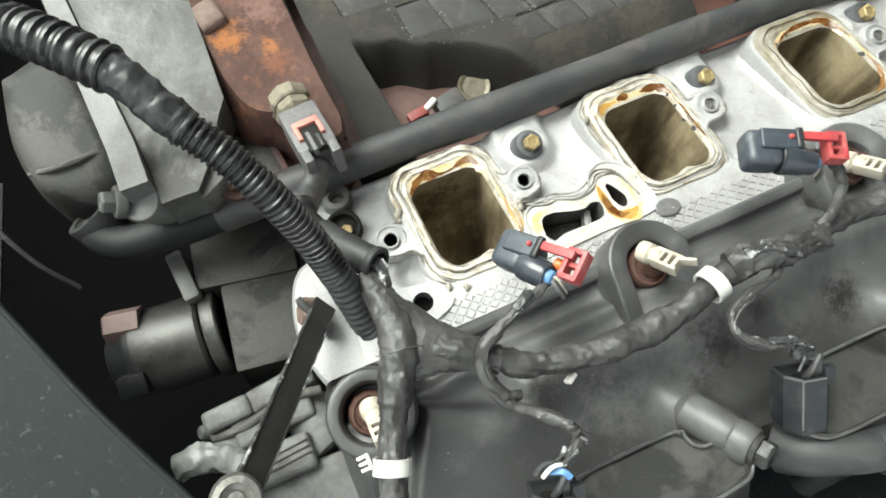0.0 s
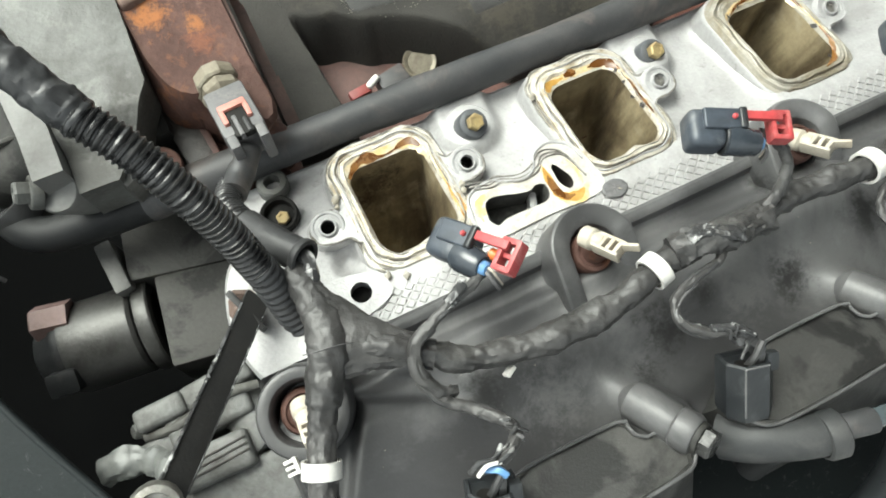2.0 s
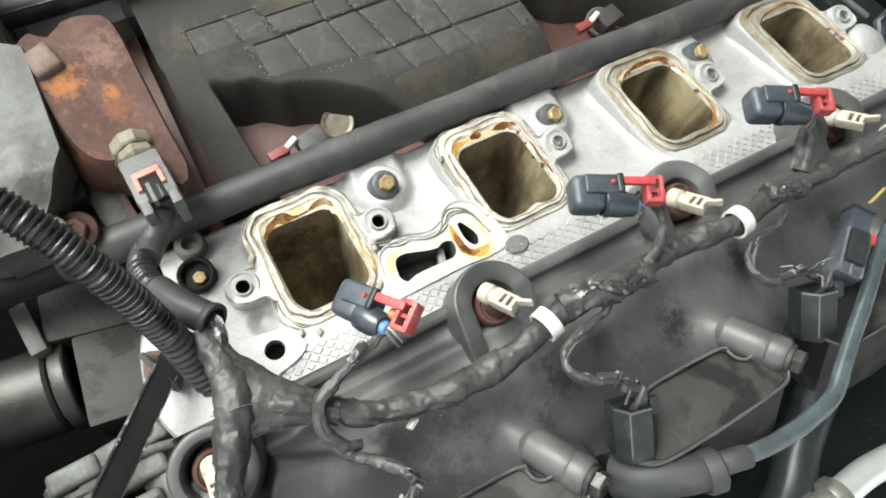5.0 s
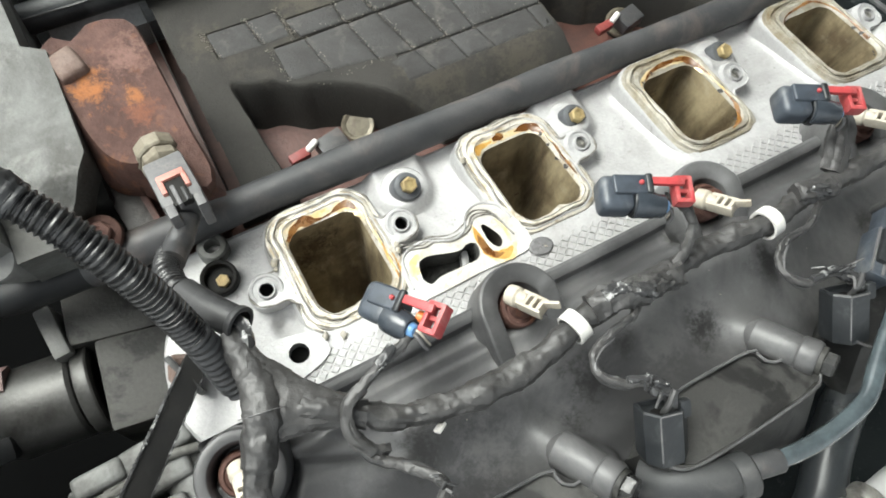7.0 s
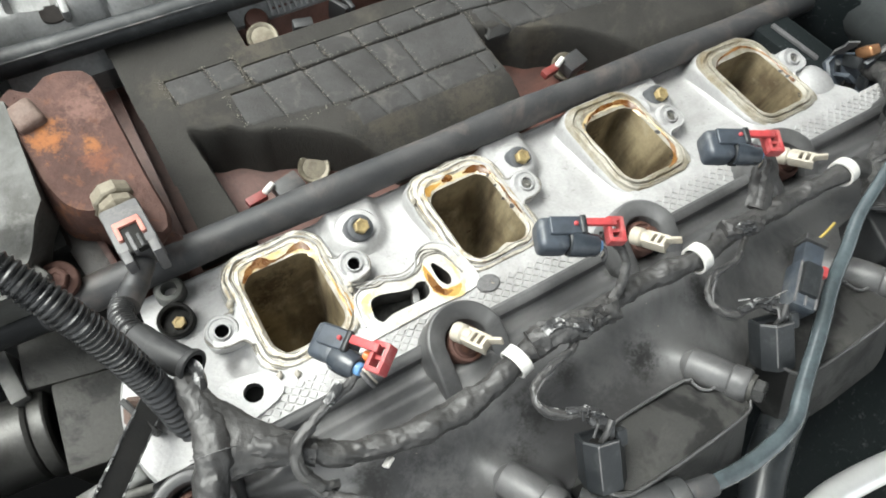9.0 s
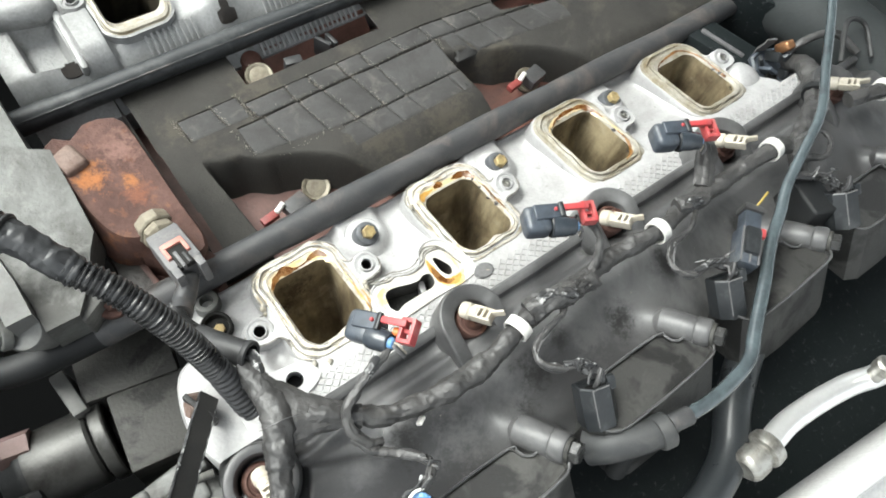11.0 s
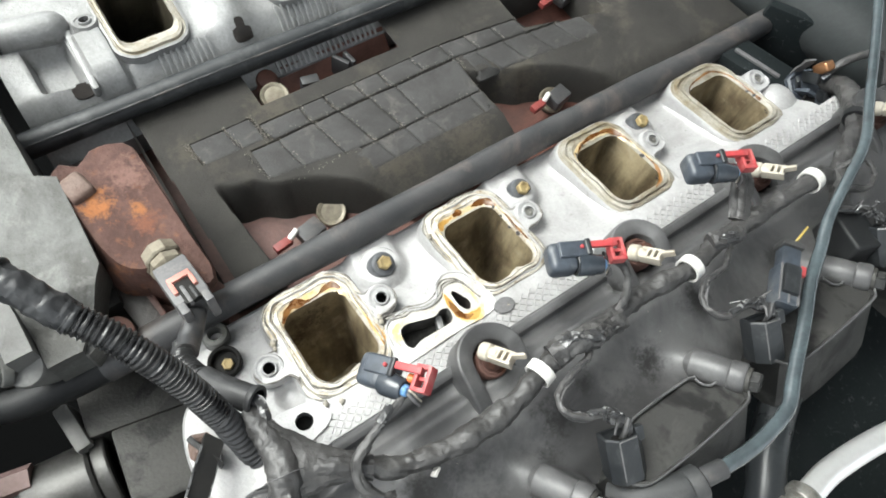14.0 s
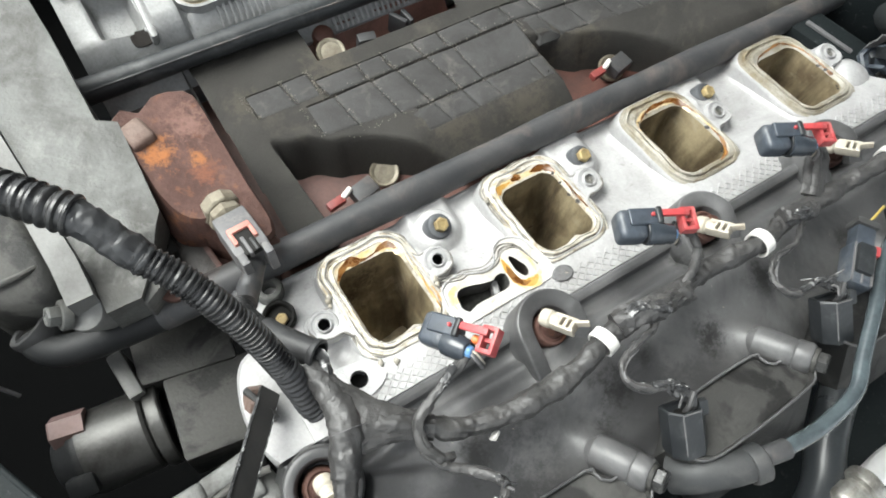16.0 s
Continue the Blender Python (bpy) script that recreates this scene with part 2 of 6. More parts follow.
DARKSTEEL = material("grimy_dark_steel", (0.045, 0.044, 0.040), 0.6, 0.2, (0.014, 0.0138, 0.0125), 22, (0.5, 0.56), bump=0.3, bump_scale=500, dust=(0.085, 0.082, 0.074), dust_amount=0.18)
DIRTYRIM = material("tan_grimed_aluminium", (0.33, 0.31, 0.265), 0.5, 0.3, (0.20, 0.165, 0.105), 45, (0.45, 0.66), bump=0.3, bump_scale=600, dust=(0.12, 0.075, 0.03), dust_amount=0.15, dust_scale=60)
OLDRED = material("faded_red_clip_plastic", (0.24, 0.045, 0.04), 0.5, 0.0, (0.17, 0.035, 0.03), 80, bump=0.05)
# darker copy of the head aluminium, for the far bank in shade
SHADEDALU = material("shaded_cast_aluminium", (0.30, 0.302, 0.30), 0.5, 0.2, (0.19, 0.19, 0.187), 24, (0.42, 0.7), detail=8, bump=0.4, bump_scale=480, dust=(0.12, 0.118, 0.112), dust_amount=0.12, dust_scale=60, swirl=1.0)
PALECAST = material("pale_aluminium_casting", (0.16, 0.16, 0.154), 0.58, 0.2, (0.095, 0.093, 0.088), 26, (0.4, 0.7), bump=0.3, bump_scale=500, grain=0.6)
SLATE = material("dark_slate_plug_plastic", (0.014, 0.016, 0.018), 0.4, 0.0, (0.022, 0.024, 0.026), 60, bump=0.1, dust=(0.058, 0.061, 0.062), dust_amount=0.2, dust_scale=60)
PAINT = material("white_car_paint", (0.50, 0.50, 0.495), 0.25, 0.0, (0.46, 0.46, 0.455), 6, bump=0.01, coat=0.3, rough_var=0.05)
STRAP = material("black_painted_steel", (0.014, 0.014, 0.014), 0.45, 0.0, (0.022, 0.021, 0.02), 60, bump=0.15, bump_scale=700)
ZINC = material("yellow_zinc_bolt", (0.50, 0.39, 0.19), 0.45, 0.45, (0.33, 0.25, 0.13), 120, bump=0.15)
STEEL = material("dull_steel", (0.44, 0.43, 0.40), 0.38, 0.8, (0.2, 0.19, 0.17), 90, bump=0.2)
BOLTSTEEL = material("dark_shiny_bolt_steel", (0.085, 0.085, 0.084), 0.28, 0.6, (0.04, 0.04, 0.039), 120, bump=0.2)
BRASS = material("dull_brass_nut", (0.24, 0.215, 0.165), 0.5, 0.4, (0.13, 0.11, 0.08), 70, (0.42, 0.66), bump=0.3)
SILVER = material("bare_aluminium_tube", (0.86, 0.86, 0.855), 0.32, 0.7, (0.78, 0.78, 0.77), 20, bump=0.03, bump_scale=300, grain=0.3)
TUBE = material("grey_green_vinyl_tube", (0.072, 0.090, 0.098), 0.16, 0.0, (0.042, 0.052, 0.057), 40, bump=0.03, coat=0.6, rough_var=0.05)
CONNECTOR = material("slate_blue_connector_plastic", (0.050, 0.060, 0.075), 0.42, 0.0, (0.030, 0.036, 0.045), 80, bump=0.1, dust=(0.13, 0.137, 0.143), dust_amount=0.3, dust_scale=45)
GLOSSCONN = material("glossy_slate_plug_neck", (0.034, 0.041, 0.050), 0.22, 0.0, (0.040, 0.046, 0.055), 70, bump=0.06)
GREYCONN = material("grey_connector_plastic", (0.125, 0.123, 0.125), 0.5, 0.0, (0.085, 0.083, 0.084), 60, bump=0.15, dust=(0.20, 0.19, 0.185), dust_amount=0.2, dust_scale=60)
COLLAR = material("blue_grey_bolt_collar", (0.105, 0.110, 0.118), 0.45, 0.2, (0.06, 0.062, 0.066), 60, (0.42, 0.62), bump=0.1)
RED = material("red_lock_plastic", (0.42, 0.055, 0.058), 0.45, 0.0, (0.32, 0.045, 0.048), 100, bump=0.05, dust=(0.45, 0.16, 0.15), dust_amount=0.2, dust_scale=80)
FADED = material("faded_salmon_lock_plastic", (0.50, 0.20, 0.16), 0.5, 0.0, (0.36, 0.14, 0.11), 100, bump=0.05)
NYLON = material("off_white_nylon", (0.42, 0.385, 0.32), 0.45, 0.0, (0.36, 0.31, 0.24), 90, (0.5, 0.7), bump=0.08)
WHITE = material("white_nylon", (0.60, 0.59, 0.565), 0.45, 0.0, (0.66, 0.64, 0.60), 90, bump=0.08)
BLUE = material("blue_wire_seal", (0.12, 0.27, 0.50), 0.4, 0.0, bump=0.03)
ORANGE = material("orange_wire_seal", (0.62, 0.16, 0.04), 0.4, 0.0, bump=0.03)
YELLOW = material("yellow_wire", (0.36, 0.27, 0.06), 0.5, 0.0, bump=0.03)
COPPER = material("bare_copper_end", (0.55, 0.28, 0.14), 0.35, 0.8, bump=0.1)
SHEEN = material("shiny_tape_shreds", (0.045, 0.045, 0.046), 0.2, 0.0, (0.30, 0.30, 0.295), 120, (0.58, 0.66), bump=0.3, bump_scale=300, crease=0.3, crease_scale=150)
PINKBOLT = material("pinkish_primed_bolt", (0.16, 0.105, 0.10), 0.6, 0.1, (0.14, 0.09, 0.08), 60, bump=0.2)
# grime, and the shade painted into drain and coolant openings
GRIMESHADE = material("brown_black_grime_and_shade", (0.022, 0.0185, 0.0155), 0.5, 0.0, (0.038, 0.030, 0.025), 90, bump=0.4, bump_scale=300)
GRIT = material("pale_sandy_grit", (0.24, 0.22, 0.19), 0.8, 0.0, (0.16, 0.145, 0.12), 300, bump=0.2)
# shade inside holes and slots, put into the colour
DARKHOLE = material("shade_dark_bore", (0.010, 0.0095, 0.0085), 0.6, 0.0, bump=0.1, spec=0.2)
# near-black base puts the deep shade of the bay into the colour
SHADEWALL = material("shade_black_bay_panel", (0.0019, 0.0020, 0.0021), 0.9, 0.0, (0.003, 0.0032, 0.0033), 8, bump=0.1, spec=0.03, dust=(0.004, 0.004, 0.004), dust_amount=0.2, dust_scale=10)
SHROUD = material("scuffed_blue_black_shroud_plastic", (0.0105, 0.0138, 0.0146), 0.6, 0.0, (0.014, 0.0172, 0.0182), 24, bump=0.15, bump_scale=700, spec=0.13, dust=(0.09, 0.098, 0.098), dust_amount=0.09, dust_scale=200)
ALTBODY = material("dull_machined_aluminium", (0.070, 0.069, 0.066), 0.45, 0.45, (0.030, 0.029, 0.027), 24, (0.45, 0.6), bump=0.2, bump_scale=500, dust=(0.045, 0.043, 0.04), dust_amount=0.12, dust_scale=40)
FIREWALL = material("dusty_blue_black_firewall_lining", (0.017, 0.021, 0.0215), 0.75, 0.0, (0.028, 0.032, 0.0325), 12, bump=0.3, bump_scale=300, dust=(0.06, 0.066, 0.066), dust_amount=0.2, dust_scale=10)
SMOKY = material("cloudy_clear_plastic", (0.075, 0.079, 0.076), 0.4, 0.0, (0.115, 0.118, 0.112), 90, bump=0.15, bump_scale=500)
GLOSSHOSE = material("glossy_black_hose_rubber", (0.019, 0.0215, 0.0235), 0.3, 0.0, (0.028, 0.031, 0.0335), 18, bump=0.05, bump_scale=900, dust=(0.05, 0.055, 0.057), dust_amount=0.22, dust_scale=14, swirl=0.3)

SLATEHOSE = material("dusted_slate_hose_rubber", (0.018, 0.0205, 0.0225), 0.5, 0.0, (0.033, 0.036, 0.0385), 34, (0.42, 0.64), bump=0.12, bump_scale=800, dust=(0.085, 0.088, 0.088), dust_amount=0.3, dust_scale=40)

MM = 0.001


# ---- mesh helpers (lengths in millimetres) ----
def thing(name, at, label, category, group="", kind=""):
    ob = new(name)
    ob.empty_display_size = 0.01
    ob.matrix_world = Matrix.Translation(Vector(at) * MM)
    bpy.context.view_layer.update()
    return tagged(ob, label, category, group, kind)


def part(name, bm, mat, parent=None, label="", sharp=38):
    me = bpy.data.meshes.new(name)
    bmesh.ops.recalc_face_normals(bm, faces=bm.faces)
    bmesh.ops.transform(bm, matrix=Matrix.Scale(MM, 4), verts=bm.verts)
    bm.to_mesh(me)
    bm.free()
    me.materials.append(mat)
    me.shade_smooth()
    me.set_sharp_from_angle(angle=radians(sharp))
    ob = new(name, me)
    if parent:
        root = parent
        shift = root.location.copy()
        while root.parent:
            root = root.parent
            shift = root.location.copy()
        ob.parent = parent
        if parent is root:
            ob.matrix_parent_inverse = Matrix.Translation(-shift)
    return tagged(ob, label) if label else ob


def frame_of(axis, up=(0, 0, 1)):
    z = Vector(axis).normalized()
    x = Vector(up).cross(z)
    if x.length < 1e-4:
        x = Vector((1, 0, 0)).cross(z)
    x.normalize()
    return Matrix((x, z.cross(x), z)).transposed()


def join(a, b):
    """Adds the mesh of b to a."""
    me = bpy.data.meshes.new("tmp")
    b.to_mesh(me)
    b.free()
    a.from_mesh(me)
    bpy.data.meshes.remove(me)
    return a


def box(size, at=(0, 0, 0), turn=None, bevel=0.0, seg=2, taper=1.0):
    bm = bmesh.new()
    bmesh.ops.create_cube(bm, size=1)
    for v in bm.verts:
        k = taper if v.co.z > 0 else 1.0
        v.co = Vector((v.co.x * size[0] * k, v.co.y * size[1] * k, v.co.z * size[2]))
    if bevel:
        bmesh.ops.bevel(bm, geom=bm.edges[:], offset=bevel, segments=seg, affect="EDGES", profile=0.6)
    m = (turn.to_4x4() if turn else Matrix())
    bmesh.ops.transform(bm, matrix=Matrix.Translation(at) @ m, verts=bm.verts)
    return bm


def lathe(profile, base, axis=(0, 0, 1), seg=24, sides=None):
    """Turns (radius, height) pairs about an axis from base; sides gives a prism such as a hexagon."""
    seg = sides or seg
    bm = bmesh.new()
    f = frame_of(axis)
    rings = []
    for r, h in profile:
        if r <= 1e-6:
            rings.append([bm.verts.new(Vector(base) + f @ Vector((0, 0, h)))])
        else:
            rings.append([bm.verts.new(Vector(base) + f @ Vector((r * math.cos(a), r * math.sin(a), h))) for a in (2 * math.pi * i / seg for i in range(seg))])
    for a, b in zip(rings, rings[1:]):
        for i in range(max(len(a), len(b))):
            j = (i + 1) % seg
            if len(a) == 1:
                bm.faces.new((a[0], b[i], b[j]))
            elif len(b) == 1:
                bm.faces.new((a[i], a[j], b[0]))
            else:
                bm.faces.new((a[i], a[j], b[j], b[i]))
    return bm


def rod(p, q, r, r2=None, seg=20, edge=0.8, sides=None):
    """A closed round or many-sided rod from p to q with eased ends."""
    d = Vector(q) - Vector(p)
    h, r2 = d.length, r if r2 is None else r2
    e = min(edge, h * 0.3, r * 0.4)
    return lathe([(0, 0), (r - e, 0), (r, e), (r2, h - e), (r2 - e, h), (0, h)], p, d, seg, sides)


def spline(points, step=2.0):
    """Catmull-Rom samples about step millimetres apart."""
    p = [Vector(a) for a in points]
    p = [p[0] * 2 - p[1]] + p + [p[-1] * 2 - p[-2]]
    out = []
    for i in range(1, len(p) - 2):
        a, b, c, d = p[i - 1:i + 3]
        n = max(2, int((c - b).length / step))
        for k in range(n):
            t = k / n
            out.append(0.5 * ((2 * b) + (c - a) * t + (2 * a - 5 * b + 4 * c - d) * t * t + (3 * b - a - 3 * c + d) * t ** 3))
    out.append(p[-2])
    return out


def sweep(points, radius, step=2.0, seg=14, wrinkle=0.0, caps=True, squash=1.0, seed=0.0, lap=0.0, crumple=0.0):
    """A tube along a smooth line. radius: a number, or a function of the length run so far. lap: pitch of a wound tape; crumple: depth of sharp creases."""
    line = spline(points, step)
    bm = bmesh.new()
    rings, run, side = [], 0.0, None
    for i, c in enumerate(line):
        t = (line[min(i + 1, len(line) - 1)] - line[max(i - 1, 0)]).normalized()
        side = (side - t * side.dot(t)).normalized() if side else (Vector((0, 0, 1)).cross(t).normalized() if abs(t.z) < 0.95 else Vector((1, 0, 0)))
        up = t.cross(side)
        run += (c - line[i - 1]).length if i else 0
        r = radius(run) if callable(radius) else radius
        ring = []
        for k in range(seg):
            a = 2 * math.pi * k / seg
            rr = r
            if wrinkle:
                q = Vector((run * 0.10 + a * 0.9 + seed, math.cos(a) * 1.3, math.sin(a) * 1.3))
                rr = r * (1 + wrinkle * (noise.noise(q * 1.1) + 0.6 * noise.noise(q * 3.1)))
            if crumple:
                q = Vector((run * 0.085 + seed, math.cos(a) * 0.8 + run * 0.02, math.sin(a) * 0.8))
                fold = abs(noise.noise(q * 1.6)) + 0.55 * abs(noise.noise(q * 3.7 + Vector((5, 1, 2)))) + 0.3 * abs(noise.noise(q * 8.1))
                rr += crumple * (0.55 - 1.5 * fold)
            if lap:
                turn = (run + seed + a / (2 * math.pi) * lap + 1.2 * noise.noise(Vector((run * 0.07, a, seed)))) / lap
                rr += 0.5 * (turn - math.floor(turn)) ** 3
            ring.append(bm.verts.new(c + side * math.cos(a) * rr + up * math.sin(a) * rr * squash))
        rings.append(ring)
    for a, b in zip(rings, rings[1:]):
        for k in range(seg):
            j = (k + 1) % seg
            bm.faces.new((a[k], a[j], b[j], b[k]))
    if caps:
        bm.faces.new(rings[0])
        bm.faces.new(rings[-1])
    return bm


def rounded(w, h, r, n=6):
    """A closed rounded rectangle of half sizes w, h, counter-clockwise."""
    pts = []
    for cx, cy, a0 in ((w - r, h - r, 0), (r - w, h - r, 90), (r - w, r - h, 180), (w - r, r - h, 270)):
        for i in range(n + 1):
            a = radians(a0 + 90 * i / n)
            pts.append((cx + r * math.cos(a), cy + r * math.sin(a)))
    # extra points along the long straight sides
    out = []
    for a, b in zip(pts, pts[1:] + pts[:1]):
        k = 6 if math.dist(a, b) > 8 else 1
        out += [(a[0] + (b[0] - a[0]) * i / k, a[1] + (b[1] - a[1]) * i / k) for i in range(k)]
    return out


def loft(loops, cap_first=False, cap_last=False):
    bm = bmesh.new()
    rings = [[bm.verts.new(p) for p in loop] for loop in loops]
    n = len(rings[0])
    for a, b in zip(rings, rings[1:]):
        for k in range(n):
            bm.faces.new((a[k], a[(k + 1) % n], b[(k + 1) % n], b[k]))
    if cap_first:
        bm.faces.new(rings[0])
    if cap_last:
        bm.faces.new(rings[-1])
    return bm


def plate(outline, holes, top, depth, bevel=0.6):
    """A plate with holes: outline and holes are (x, y) loops, top(x, y) its upper surface."""
    bm = bmesh.new()
    edges, loops = [], []
    for loop in [outline] + list(holes):
        vs = [bm.verts.new((x, y, 0)) for x, y in loop]
        loops.append(vs)
        edges += [bm.edges.new((vs[i], vs[(i + 1) % len(vs)])) for i in range(len(vs))]
    bmesh.ops.triangle_fill(bm, use_beauty=True, use_dissolve=False, edges=edges)
    for vs in loops:
        low = [bm.verts.new((v.co.x, v.co.y, -depth)) for v in vs]
        for i in range(len(vs)):
            j = (i + 1) % len(vs)
            bm.faces.new((vs[i], vs[j], low[j], low[i]))
    for v in bm.verts:
        v.co.z += top(v.co.x, v.co.y)
    return bm


def smooth_loop(points, step=2.0):
    p = [Vector((*a, 0)) for a in points]
    line = spline(p + [p[0]], step)
    return [(v.x, v.y) for v in line[:-1]]


def sheet(x0, x1, y0, y1, step, height, keep=None, skirt=None):
    """A height field over a grid; keep(x, y) leaves out cells; skirt closes it downwards."""
    nx, ny = int((x1 - x0) / step), int((y1 - y0) / step)
    bm = bmesh.new()
    g = {}
    for i in range(nx + 1):
        for j in range(ny + 1):
            x, y = x0 + (x1 - x0) * i / nx, y0 + (y1 - y0) * j / ny
            g[i, j] = bm.verts.new((x, y, height(x, y)))
    for i in range(nx):
        for j in range(ny):
            a = g[i, j].co
            if keep is None or keep(a.x + step / 2, a.y + step / 2):
                bm.faces.new((g[i, j], g[i + 1, j], g[i + 1, j + 1], g[i, j + 1]))
    if skirt is not None:
        rim = [g[i, 0] for i in range(nx)] + [g[nx, j] for j in range(ny)] + [g[i, ny] for i in range(nx, 0, -1)] + [g[0, j] for j in range(ny, 0, -1)]
        low = [bm.verts.new((v.co.x, v.co.y, skirt)) for v in rim]
        for i in range(len(rim)):
            j = (i + 1) % len(rim)
            bm.faces.new((rim[i], rim[j], low[j], low[i]))
    bmesh.ops.delete(bm, geom=[v for v in bm.verts if not v.link_faces], context="VERTS")
    return bm


def ease(a, b, x):
    t = min(1.0, max(0.0, (x - a) / (b - a)))
    return t * t * (3 - 2 * t)


def hexbolt(name, at, r, h, axis, mat, parent=None, washer=None, label="", category="bolt", group=""):
    """A flanged hex bolt head, with a collar under it."""
    ob = thing(name, at, label, category, group) if parent is None else None
    a = Vector(axis).normalized()
    if washer:
        w, t = washer[:2]
        e = min(2.2, t * 0.45)
        part("washer", lathe([(0, -2), (w, -2), (w, t - e), (w - 0.3 * e, t - 0.3 * e), (w - e, t), (r + 0.2, t), (r, t - 0.4), (0, t - 0.4)], at, a), washer[2], ob or parent)
    z = washer[1] if washer else 0
    p = Vector(at) + a * z
    part("hex_head", lathe([(0, -1), (r, -1), (r, h * 0.82), (r * 0.86, h), (r * 0.55, h), (r * 0.5, h - 0.5), (0, h - 0.5)], p, a, sides=6), mat, ob or parent, sharp=25)
    return ob


# ---- the bay around the engine ----
def wall(name, size, at, mat, label):
    return tagged(part(name, box(size, at, bevel=4), mat), label, "wall", kind="structure")


# panels added to close the bay; their near-black stands for deep shade
tagged(part("floor", box((1400, 1300, 20), (20, 130, -310)), SHADEWALL), "undertray far below the engine, near-black for the deep shade", "floor", kind="structure")
wall("wall_firewall", (24, 1300, 420), (520, 130, -120), FIREWALL, "dark painted steel firewall behind the engine")
wall("wall_front", (24, 1300, 330), (-560, 130, -150), SHADEWALL, "added radiator support panel closing the front, near-black for shade")
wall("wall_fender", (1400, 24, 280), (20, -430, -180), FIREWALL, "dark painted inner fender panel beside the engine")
wall("wall_fender_far", (1400, 24, 330), (20, 700, -150), SHADEWALL, "added inner fender panel on the far side, near-black for shade")

# added panel that catches light, so the gap renders less black
shield = box((640, 200, 6), (0, 0, 0), None, 2)
bmesh.ops.transform(shield, matrix=Matrix.Translation((220, -262, -92)) @ Euler((radians(4), 0, 0)).to_matrix().to_4x4(), verts=shield.verts)
tagged(part("gap_panel", shield, SHROUD), "dark panel added low between engine and fender to catch light", "shield", kind="structure")


def fender_z(x, y):
    d = (-251.0 - 0.13 * (x - 46)) - y
    return 3 * ease(0, 6, d) - 34 * ease(14, 24, d) + 18 * ease(34, 90, d) + 26 * ease(60, 330, d)


fender = bmesh.new()
cols = [(x, d) for x in range(-500, 561, 20) for d in (0, 0.5, 3, 7, 11, 13.5, 16, 19, 22, 27, 34, 42, 52, 64, 80, 110, 160, 230, 330)]
grid = {}
for x, d in cols:
    y = -251.0 - 0.13 * (x - 46) - d
    grid[x, d] = fender.verts.new((x, y, -40 if d == 0 else fender_z(x, y)))
for x in range(-500, 541, 20):
    ds = (0, 0.5, 3, 7, 11, 13.5, 16, 19, 22, 27, 34, 42, 52, 64, 80, 110, 160, 230, 330)
    for a, b in zip(ds, ds[1:]):
        fender.faces.new((grid[x, a], grid[x + 20, a], grid[x + 20, b], grid[x, b]))
tagged(part("fender", fender, PAINT, None, sharp=60), "glossy white painted fender edge beside the engine bay", "fender", kind="structure")
# unseen hood, added and angled to block part of the sky
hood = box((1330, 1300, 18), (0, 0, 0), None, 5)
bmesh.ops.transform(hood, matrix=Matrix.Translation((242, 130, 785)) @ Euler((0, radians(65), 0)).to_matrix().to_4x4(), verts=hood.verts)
tagged(part("hood", hood, SHADEWALL), "unseen raised hood with near-black lining, placed to shape the light", "hood", kind="structure")

PITCH = 113.0


def face(y):
    """Height of the machined intake face."""
    return 2.0 - 0.18 * y


def casting(y):
    """Height of the sloping casting under it."""
    return -8.0 - 0.33 * y


# ---- cylinder heads ----
def box_distance(x, y, w, h, r):
    qx, qy = abs(x) - (w - r), abs(y) - (h - r)
    return math.hypot(max(qx, 0), max(qy, 0)) + min(max(qx, qy), 0) - r


# flange of an intake port, outside to inside: half width, low y, high y, corner radius, height over the face
FLANGE = [(32.0, -42.5, 38.5, 17, -21), (30.2, -40.8, 37.0, 16.5, -5.5), (29.6, -40.2, 36.4, 16, -3.4), (28.8, -39.2, 35.6, 15.5, -2.6), (26.9, -37.2, 34.0, 14, -2.5),
          (26.2, -36.5, 33.3, 13.5, -0.7), (24.7, -34.8, 31.8, 12.6, -0.3), (24.1, -34.1, 31.2, 12.2, -1.5), (23.3, -33.2, 30.2, 11.6, -1.5),
          (22.8, -32.7, 29.6, 11.2, 0.4), (21.2, -31.0, 27.4, 10, 0.6), (20.6, -30.4, 26.2, 9.4, 0.0), (19.7, -29.6, 21.0, 8.4, -1.7)]


def flange_loop(cx, cy, spec, notched, wear=0.0):
    """One closed line round a port; wear makes it uneven."""
    hw, lo, hi, r, up = spec
    mid, hh, loop = (lo + hi) / 2, (hi - lo) / 2, []
    for x, y in rounded(hw, hh, r):
        y += mid
        if notched and hw < 22 and y < -20:
            y += 2.4 * max(0.0, math.sin((x + 3) * 0.27)) ** 2 * (1 if hw < 20 else 0.75 if hw < 21 else 0.35)
        if wear:
            q = Vector((cx + x, y, hw)) * 0.09
            k = wear * (noise.noise(q) + 0.6 * noise.noise(q * 3.3))
            x, y = x * (1 + k / hw), y * (1 + k / hh)
        loop.append((cx + x, cy + 4 + y, face(cy + 4 + y) + up))
    return loop


def rim_height(dx, y):
    """Height over the face of the flange at a place on it."""
    ds = [box_distance(dx, y - (lo + hi) / 2, hw, (hi - lo) / 2, r) for hw, lo, hi, r, up in FLANGE]
    for k in range(len(ds) - 1):
        if ds[k] <= 0 <= ds[k + 1]:
            t = -ds[k] / max(1e-6, ds[k + 1] - ds[k])
            return FLANGE[k][4] + (FLANGE[k + 1][4] - FLANGE[k][4]) * t
    return FLANGE[-1][4] if ds[-1] < 0 else FLANGE[0][4]


